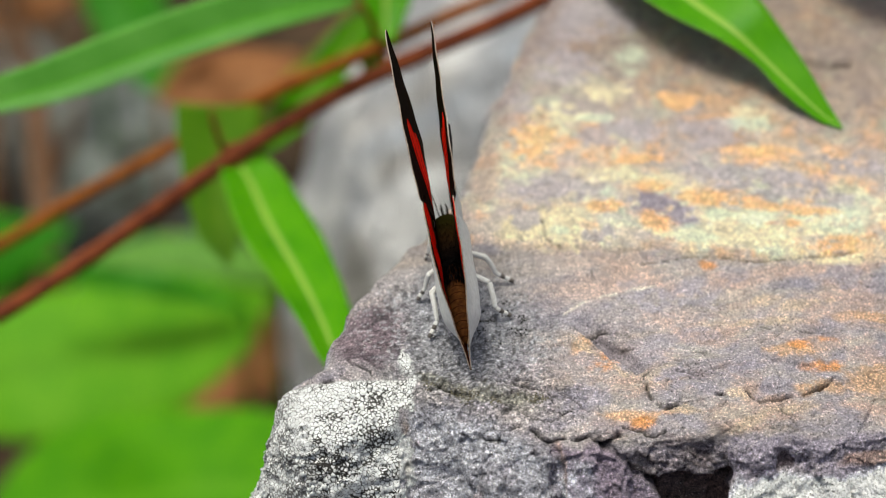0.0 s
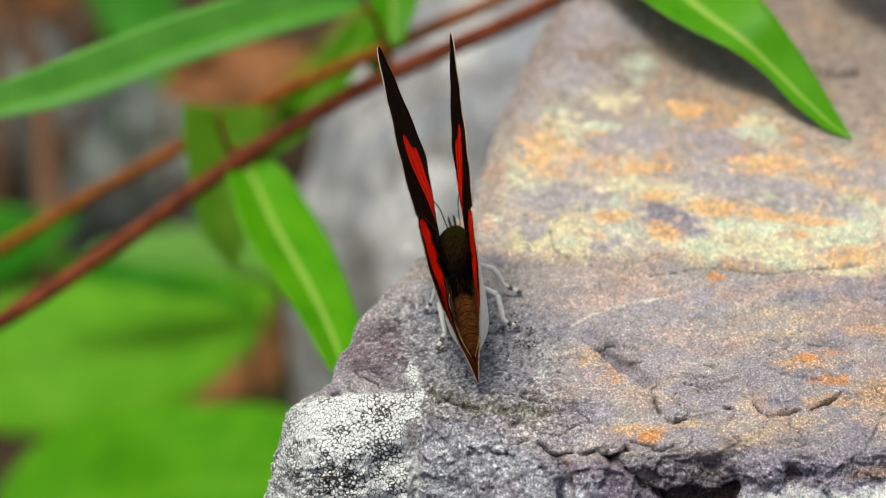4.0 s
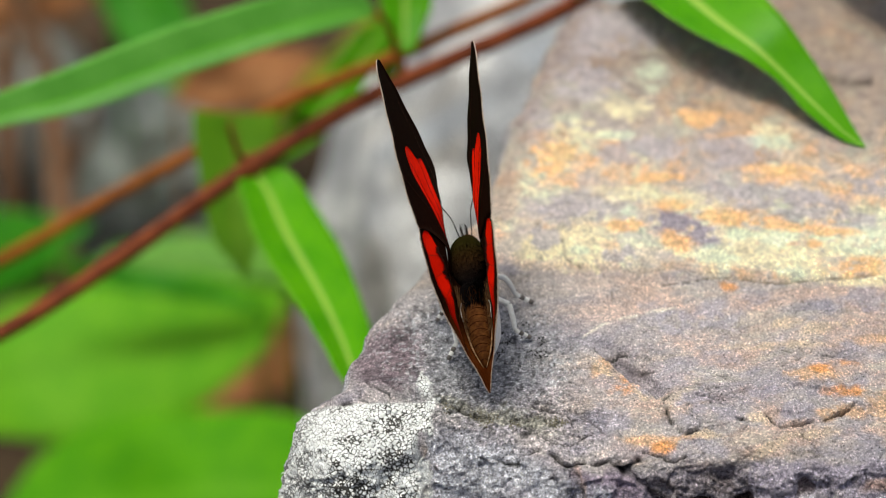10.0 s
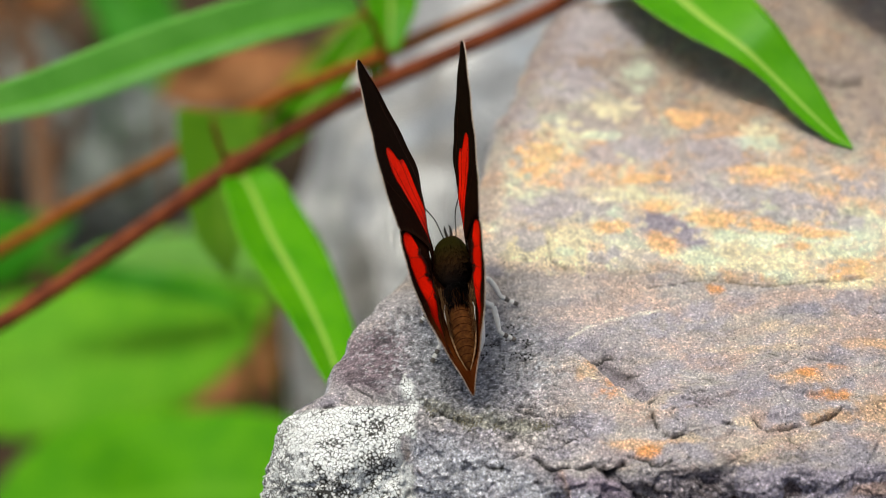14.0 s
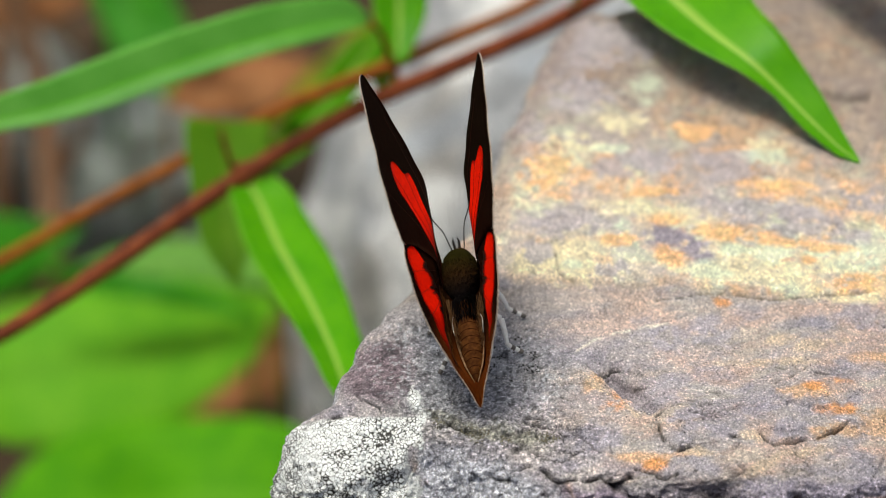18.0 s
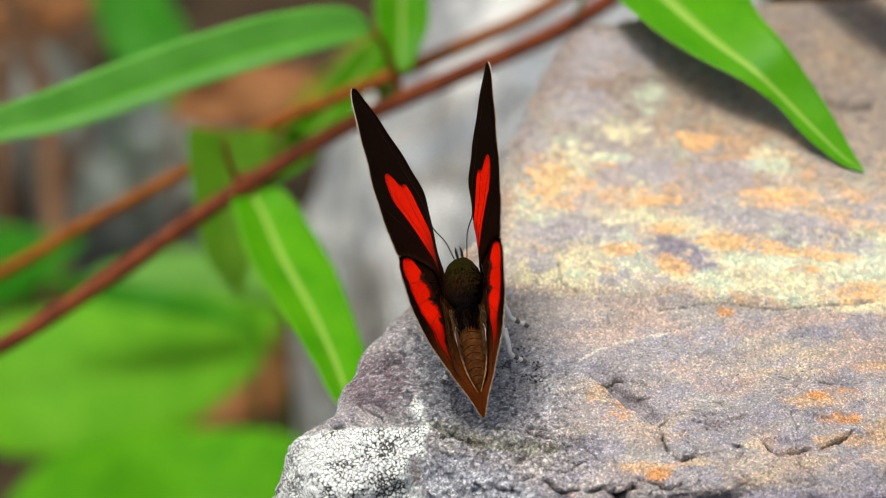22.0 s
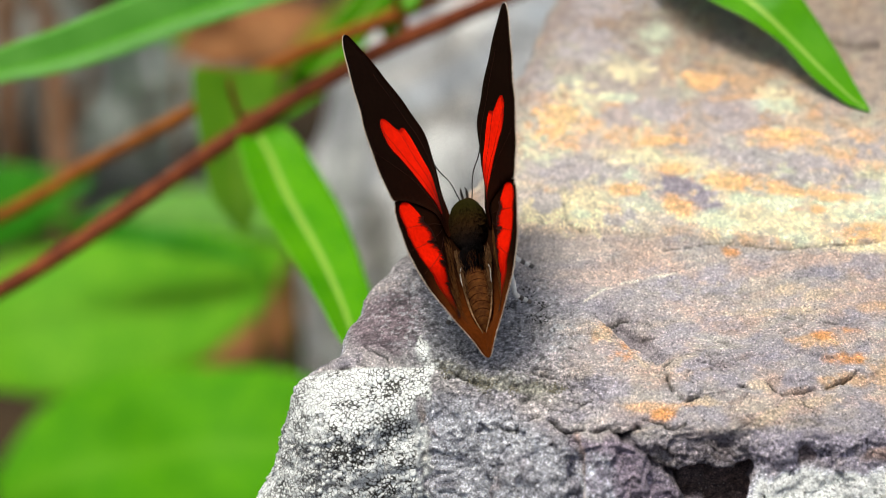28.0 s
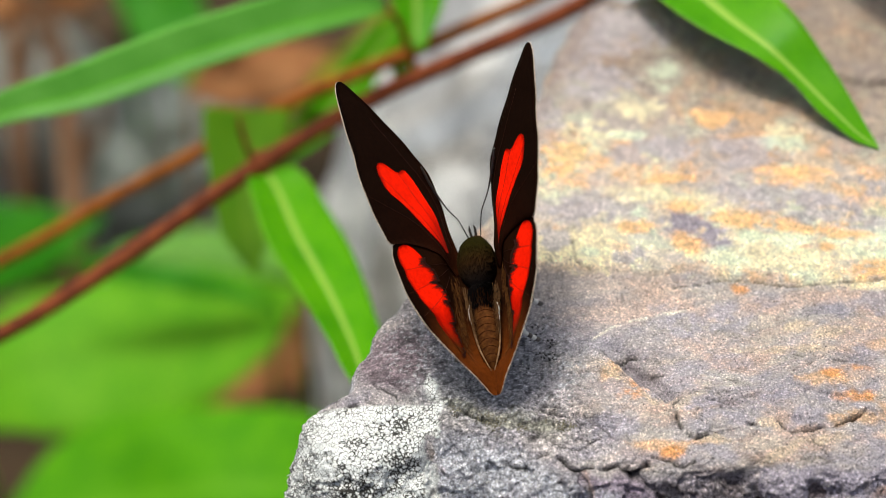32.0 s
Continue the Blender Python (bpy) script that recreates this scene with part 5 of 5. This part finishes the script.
def patch_mesh(name, outline, side, hind, lift, mat):
    p, f, rim = fill(outline, 0.7)
    off = camber(p, hind) - lift - 0.05
    n = len(p)
    v = np.vstack([np.column_stack([side * (off - 0.035), p]), np.column_stack([side * (off + 0.02), p])])
    faces = [t for t in f] + [tuple(i + n for i in reversed(t)) for t in f] + [(i, j, j + n, i + n) for i, j in rim]
    return mesh_of(name, v, faces, mat)


def vein_mesh(name, line, side, hind, lift, wide):
    p = glide(line, 14)
    c = camber(p, hind) - lift - 0.09
    return mesh_of(name, *tube(np.column_stack([side * c, p]), (wide, wide * 0.6), 14, 5), VEIN)


FORE = [(2.4, 0.8), (3.2, 1.05), (4.4, 1.55), (7.9, 3.0), (11.2, 6.2), (13.9, 10.0), (15.6, 12.9), (16.4, 14.5), (16.2, 15.3), (15.4, 15.6), (13.0, 15.35), (10.9, 14.85), (8.8, 14.3), (7.0, 14.0), (5.2, 13.5), (3.5, 12.8), (1.9, 12.0), (0.4, 11.1), (0.7, 10.2), (1.25, 8.4), (1.3, 5.5), (0.6, 3.0), (-0.2, 1.0)]
HIND = [(1.6, 0.8), (2.3, 5.5), (1.9, 9.3), (0.8, 10.5), (-0.9, 10.75), (-3.5, 9.85), (-5.2, 8.85), (-6.7, 7.75), (-8.7, 5.7), (-10.2, 3.6), (-11.5, 2.0), (-12.6, 0.95), (-12.4, 0.0), (-9.5, -1.2), (-4.0, -1.3), (-0.5, -0.8)]
RED_FORE = [(1.2, 2.2), (4.3, 3.9), (7.2, 6.0), (8.95, 7.7), (8.95, 8.2), (8.35, 8.8), (8.9, 10.2), (8.95, 11.0), (8.5, 11.5), (7.5, 11.35), (6.0, 10.6), (5.3, 8.6), (3.3, 6.0)]
RED_HIND = [(1.1, 8.2), (0.95, 9.3), (0.3, 10.0), (-0.7, 10.05), (-1.7, 9.45), (-2.1, 9.3), (-2.3, 9.35), (-3.4, 8.45), (-3.8, 8.0), (-4.1, 7.95), (-5.1, 6.75), (-5.5, 6.2), (-6.2, 5.9), (-7.9, 4.7), (-9.0, 3.3), (-8.0, 2.7), (-6.6, 3.0), (-5.6, 3.9), (-5.3, 3.1), (-4.2, 3.5), (-3.7, 4.7), (-3.5, 3.9), (-2.5, 4.6), (-2.0, 5.9), (-1.8, 5.2), (-0.8, 5.8), (-0.4, 6.9), (0.2, 6.8)]
opening = []
scatter = np.random.default_rng(31)
for side in (1, -1):
    fore = part("forewing", wing_mesh("forewing", closed_line(FORE, 1), side, DORSAL_FORE, False, 0.16), butterfly, "black forewing with a scarlet patch")
    part("red_patch", patch_mesh("red_patch", closed_line(RED_FORE, 1), side, False, 0.16, RED), fore, "scarlet patch of scales")
    for line in ([(1.4, 2.4), (4.6, 5.2), (8.4, 8.8)], [(1.2, 2.6), (4.4, 6.4), (7.4, 11.1)], [(1.0, 3.0), (3.6, 7.4), (4.8, 13.2)], [(2.8, 1.8), (8.2, 5.4), (13.4, 11.6)]):
        part("vein", vein_mesh("vein", line, side, False, 0.16, 0.022), fore)
    hind = part("hindwing", wing_mesh("hindwing", closed_line(HIND, 1), side, DORSAL_HIND, True, 0.0), butterfly, "dark brown hindwing with a scarlet band")
    part("red_patch", patch_mesh("red_patch", closed_line(RED_HIND, 1), side, True, 0.0, RED_BAND), hind, "scarlet band of scales")
    for line in ([(0.6, 3.2), (-0.6, 6.6), (-2.05, 10.2)], [(0.2, 3.0), (-2.2, 6.2), (-4.0, 9.2)], [(-0.5, 2.8), (-3.8, 5.4), (-6.0, 7.8)]):
        part("vein", vein_mesh("vein", line, side, True, 0.0, 0.022), hind)
    for wing, line, is_hind, lift, wide in ((fore, [p for p in closed_line(FORE, 1) if p[1] > 0.28 * p[0] + 10.2], False, 0.16, 0.05), (hind, [p for p in closed_line(HIND, 1) if p[0] < 0.2 and p[1] > 0.7], True, 0.0, 0.058)):
        line = np.array(line)
        part("fringe", mesh_of("fringe", *tube(np.column_stack([side * (camber(line, is_hind) - lift), line]), (wide * 0.5, wide, wide, wide, wide * 0.6), 60, 6, 0.25, 7), HAIRY_RIM), wing, "pale hairs along the outer edge")
    # long brown hairs by the body, and dark scales that soften the inner edge of the red band
    hairs, scales = [], []
    for _ in range(170):
        root = np.array((scatter.triangular(-8.5, -3.5, 1.0), scatter.triangular(1.1, 1.5, 3.0)))
        tip = root + np.array((-scatter.uniform(0.7, 1.7), scatter.uniform(-0.5, 0.35)))
        flat = np.array([root, (root + tip) / 2 + scatter.normal(0, 0.06, 2), tip])
        lift = np.array((0.06, 0.16, 0.12)) * scatter.uniform(0.6, 1.2)
        hairs.append(tube(np.column_stack([side * (camber(flat, True) - lift), flat]), (0.022, 0.008), 4, 4))
    inner = np.array(RED_HIND[14:])
    for _ in range(420):
        k = scatter.integers(0, len(inner) - 1)
        root = inner[k] + (inner[k + 1] - inner[k]) * scatter.random() + np.array((0.1, -0.25))
        tip = root + np.array((-0.45, 0.9)) * scatter.uniform(0.35, 1.0) + scatter.normal(0, 0.12, 2)
        flat = np.array([root, (root + tip) / 2, tip])
        scales.append(tube(np.column_stack([side * (camber(flat, True) - 0.105), flat]), (0.035, 0.01), 4, 4))
    tagged(part("hair", mesh_of("hair", *joined(hairs), BROWN_HAIR), hind, "brown hair on the inner wing"), kind="stuff")
    tagged(part("dark_scales", mesh_of("dark_scales", *joined(scales), VEIN), hind, "dark scales along the red band"), kind="stuff")
    opening.append((side, fore, hind))

BALL_V, BALL_F = ball(18, 24)


def bulb(centre, radii, rough=0.0, seed=0):
    p = BALL_V * np.array(radii)
    if rough:
        p = p * (1 + rough * fbm(p * 2.2 + seed, 3, seed))[:, None]
    return p + np.array(centre), BALL_F


def pelt(name, rear, middle, front):
    """Short fur whose colour runs from the rear of the thorax to the front."""
    m, tree, sh, links = fresh(name)
    co = tree.nodes.new("ShaderNodeTexCoord")
    parts = tree.nodes.new("ShaderNodeSeparateXYZ")
    links.new(co.outputs["Object"], parts.inputs[0])
    reach = node(tree, "ShaderNodeMapRange")
    for slot, value in zip(range(1, 5), (-0.0016, 0.0040, 0.0, 1.0)):
        reach.inputs[slot].default_value = value
    links.new(parts.outputs[1], reach.inputs[0])
    base = ramp(tree, reach.outputs[0], ((0.08, rear), (0.42, middle), (0.75, front)))
    g = ramp(tree, grain(tree, 2600, 4), ((0.3, (0.7, 0.7, 0.7)), (0.7, (1.3, 1.3, 1.3))))
    links.new(mixed(tree, "MULTIPLY", 1.0, base.outputs[0], g.outputs[0]), sh.inputs["Base Color"])
    sh.inputs["Roughness"].default_value = 0.95
    sh.inputs["Specular IOR Level"].default_value = 0.04
    return m


FUR_GREEN = pelt("olive_fur", (0.008, 0.006, 0.006), (0.024, 0.011, 0.003), (0.014, 0.012, 0.0015))
thorax = part("thorax", mesh_of("thorax", *bulb((-0.1, 1.15, 0.3), (1.9, 2.75, 1.65), 0.04, 1), FUR_GREEN), butterfly, "furry dark olive-brown thorax")
head = part("head", mesh_of("head", *bulb((0, 3.55, -0.75), (1.0, 0.95, 0.85), 0.05, 2), FUR), butterfly, "small dark furry head")
feelers = []
for side in (1, -1):
    part("eye", mesh_of("eye", *bulb((side * 0.72, 3.55, -0.8), (0.42, 0.55, 0.55)), EYE), head)
    part("palp", mesh_of("palp", *tube([(side * 0.2 - 0.1, 4.2, -0.6), (side * 0.27 - 0.1, 4.9, -0.1), (side * 0.2 - 0.13, 5.3, 0.2)], (0.15, 0.13, 0.02), 8, 8), HORN), head)
    root, bend = ((0.6, 4.4, -0.3), [(-0.25, -0.5, -0.45), (0, 0, 0), (0.6, 1.3, 2.0), (1.6, 2.4, 3.6), (2.5, 4.0, 5.1), (3.1, 5.5, 6.2)]) if side > 0 else ((-0.7, 4.4, 0.2), [(0.3, -0.55, -0.75), (0, 0, 0), (-0.45, 1.1, 1.1), (-1.3, 2.1, 2.2), (-2.2, 3.8, 3.8), (-2.7, 5.3, 5.2)])
    feeler = part("antenna", mesh_of("antenna", *tube(bend, (0.07, 0.055, 0.055, 0.06, 0.13, 0.10), 36, 8), HORN), head, "thin black antenna with a thicker tip")
    feelers.append((side, root, feeler))
abdomen = part("abdomen", mesh_of("abdomen", *bulb((0, -5.5, 0.3), (1.2, 4.3, 1.15), 0.05, 3), ABDOMEN), butterfly, "brown ringed abdomen")
for k in range(9):
    y = -3.4 - 0.72 * k
    r = 1.17 * math.sqrt(max(0.05, 1 - ((y + 5.5) / 4.3) ** 2))
    ang = np.linspace(-1.25, 1.25, 13)
    ring = [(math.sin(a) * r * 1.03, y - 0.75 * (1 - math.cos(a)), 0.3 + math.cos(a) * r * 0.99) for a in ang]
    part("ring", mesh_of("ring", *tube(ring, (0.02, 0.036, 0.02), 16, 6), RING), abdomen)

# fur on the thorax, and pale hair where the hindwings fold round the abdomen
rng = np.random.default_rng(12)


def fur(count, centre, radii, length, back, low=0.3):
    pieces = []
    for _ in range(count):
        a, b = rng.uniform(0, 2 * np.pi), rng.uniform(low, 1)
        n = np.array((math.sqrt(1 - b * b) * math.cos(a), math.sqrt(1 - b * b) * math.sin(a), b))
        root = np.array(centre) + n * np.array(radii) * 0.96
        way = n * 0.35 + np.array((0, back, 0.05)) + rng.normal(0, 0.2, 3)
        end = root + way / np.linalg.norm(way) * length * rng.uniform(0.6, 1.2)
        across = np.cross(way, n) + rng.normal(0, 0.1, 3)
        across = across / np.linalg.norm(across) * 0.035
        bend = (root + end) / 2 + n * 0.1
        pieces.append((np.array([root - across, root + across, bend + across * 0.7, end, bend - across * 0.7, root + n * 0.05]), [(0, 1, 2, 3, 4), (0, 4, 3, 2, 5), (1, 5, 2), (0, 5, 1)]))
    return joined(pieces)


tagged(part("fur", mesh_of("fur", *fur(1100, (-0.1, 1.15, 0.3), (1.9, 2.7, 1.65), 0.3, -1.2), FUR_GREEN), thorax, "short dark fur"), kind="stuff")
tagged(part("fur", mesh_of("fur", *fur(560, (0, -2.3, 0.25), (1.6, 1.6, 1.3), 0.9, -0.9, 0.4), FUR_GREEN), abdomen, "dark fur at the waist"), kind="stuff")
for side in (1, -1):
    strands = []
    for _ in range(170):
        y = rng.uniform(-5.5, -1.4)
        wide = float(smooth(-6.5, -1.0, y))
        x, z = 1.15 + 0.6 * rng.random() * wide, 0.5 + 1.1 * rng.random()
        reach = rng.uniform(0.9, 1.9)
        strands.append(tube([(side * x, y, z), (side * (x - 0.1 + 0.2 * rng.random()), y - 0.5 * reach, z + 0.25), (side * (x - rng.uniform(-0.1, 0.5)), y - reach, z + rng.uniform(0.1, 0.5))], (0.022, 0.008), 4, 4))
    tagged(part("hair_tuft", mesh_of("hair_tuft", *joined(strands), PALE_HAIR), butterfly, "pale brown hair along the wing fold"), kind="stuff")
    part("wing_fold", mesh_of("wing_fold", *tube([(side * 1.3, -4.6, 1.0), (side * 1.2, -6.2, 1.1), (side * 0.85, -8.2, 1.15), (side * 0.15, -10.2, 1.3)], (0.06, 0.10, 0.085, 0.04), 26, 8, 0.3, 9), TAN), butterfly, "tan fold of the hindwing along the abdomen")
    part("white_edge", mesh_of("white_edge", *tube([(side * 1.25, -3.4, 1.4), (side * 1.42, -4.1, 1.5), (side * 1.38, -4.8, 1.5), (side * 1.32, -5.4, 1.42)], (0.02, 0.055, 0.055, 0.02), 14, 6), LEG), butterfly, "short white edge of the wing fold")


# legs: thigh, shin and banded foot, standing on the stone
def leg(root, knee, ankle, toe, wide=0.3):
    ob = part("leg", mesh_of("leg", *tube(inward([root, knee]), (wide * 0.9, wide), 6, 10, 0.1, 3), LEG), butterfly, "white scaled leg with dark bands")
    part("shin", mesh_of("shin", *tube(inward([knee, tuple(0.5 * (np.array(knee) + np.array(ankle)) + np.array((0, 0.1, 0.15))), ankle]), (wide, wide * 0.95, wide * 0.75), 12, 10, 0.1, 5), LEG), ob)
    a, b = np.array(ankle), np.array(toe)
    for k in range(4):
        p, q = a + (b - a) * k / 4, a + (b - a) * (k + 0.92) / 4
        part("foot_joint", mesh_of("foot_joint", *tube(inward([p, (p + q) / 2 + np.array((0, 0, 0.03)), q]), (wide * 0.72, wide * 0.85, wide * 0.7), 6, 8), LEG_BAND if k in (1, 3) else LEG), ob)
    return ob


leg((5.4, -9.9, 3.4), (7.0, -10.6, 3.0), (7.6, -12.3, 1.2), (9.1, -12.4, 0.25), 0.29)
leg((5.4, -7.0, 3.4), (6.7, -7.1, 3.0), (7.8, -7.6, 1.2), (9.5, -7.8, 0.25), 0.28)
leg((2.4, -10.4, 2.9), (1.5, -11.9, 3.0), (2.0, -13.9, 1.2), (1.2, -15.2, 0.25), 0.27)
leg((2.3, -8.4, 3.0), (1.3, -9.3, 2.9), (0.9, -9.6, 1.3), (0.2, -10.1, 0.25), 0.27)
leg((4.2, -5.2, 3.8), (5.2, -3.8, 3.0), (5.3, -3.8, 1.0), (5.5, -3.4, 0.2), 0.18)
leg((2.6, -5.2, 3.6), (1.6, -4.2, 2.8), (1.3, -4.4, 1.2), (1.0, -4.4, 0.1), 0.22)


# ---- what moves: the wings open slowly, the antennae spread a little ----
def motions():
    left = [(0, 3.5), (6, 11.6), (9, 13.7), (13, 15.2), (17, 16.9), (19, 19.3), (23, 23.2), (28, 28.0), (32, 35.2)]
    right = [(0, 10.3), (6, 15.8), (9, 17.3), (13, 18.8), (17, 21.3), (19, 22.4), (23, 24.7), (28, 28.3), (32, 34.5)]
    # the hindwings stand steeper than the forewings at first, set off by the width of the body
    steep = {1: [(0, 3.6), (6, 2.0), (13, 1.0), (19, 0.4), (32, 0)], -1: [(0, 2.8), (6, 1.4), (13, 0.6), (19, 0.2), (32, 0)]}
    apart = [(0, 0.22), (6, 0.14), (13, 0.08), (19, 0.04), (32, 0)]
    for side, fore, hind in opening:
        rows = right if side > 0 else left
        walk(fore, [(t, pose(side * 0.47 * MM, 0, 0.18 * MM, 0, side * a, 0)) for t, a in rows])
        less, wide = (lambda t: float(np.interp(t, *zip(*steep[side])))), (lambda t: float(np.interp(t, *zip(*apart))))
        walk(hind, [(t, pose(side * (0.47 + wide(t)) * MM, 0, 0.18 * MM, 0, side * (a - less(t)), 0)) for t, a in rows])
    for side, (x, y, z), feeler in feelers:
        walk(feeler, [(t, pose(x * MM, y * MM, z * MM, 0, 0, side * a)) for t, a in ((0, 14), (5, 10), (14, 6), (24, 2), (32, 0))])


motions()
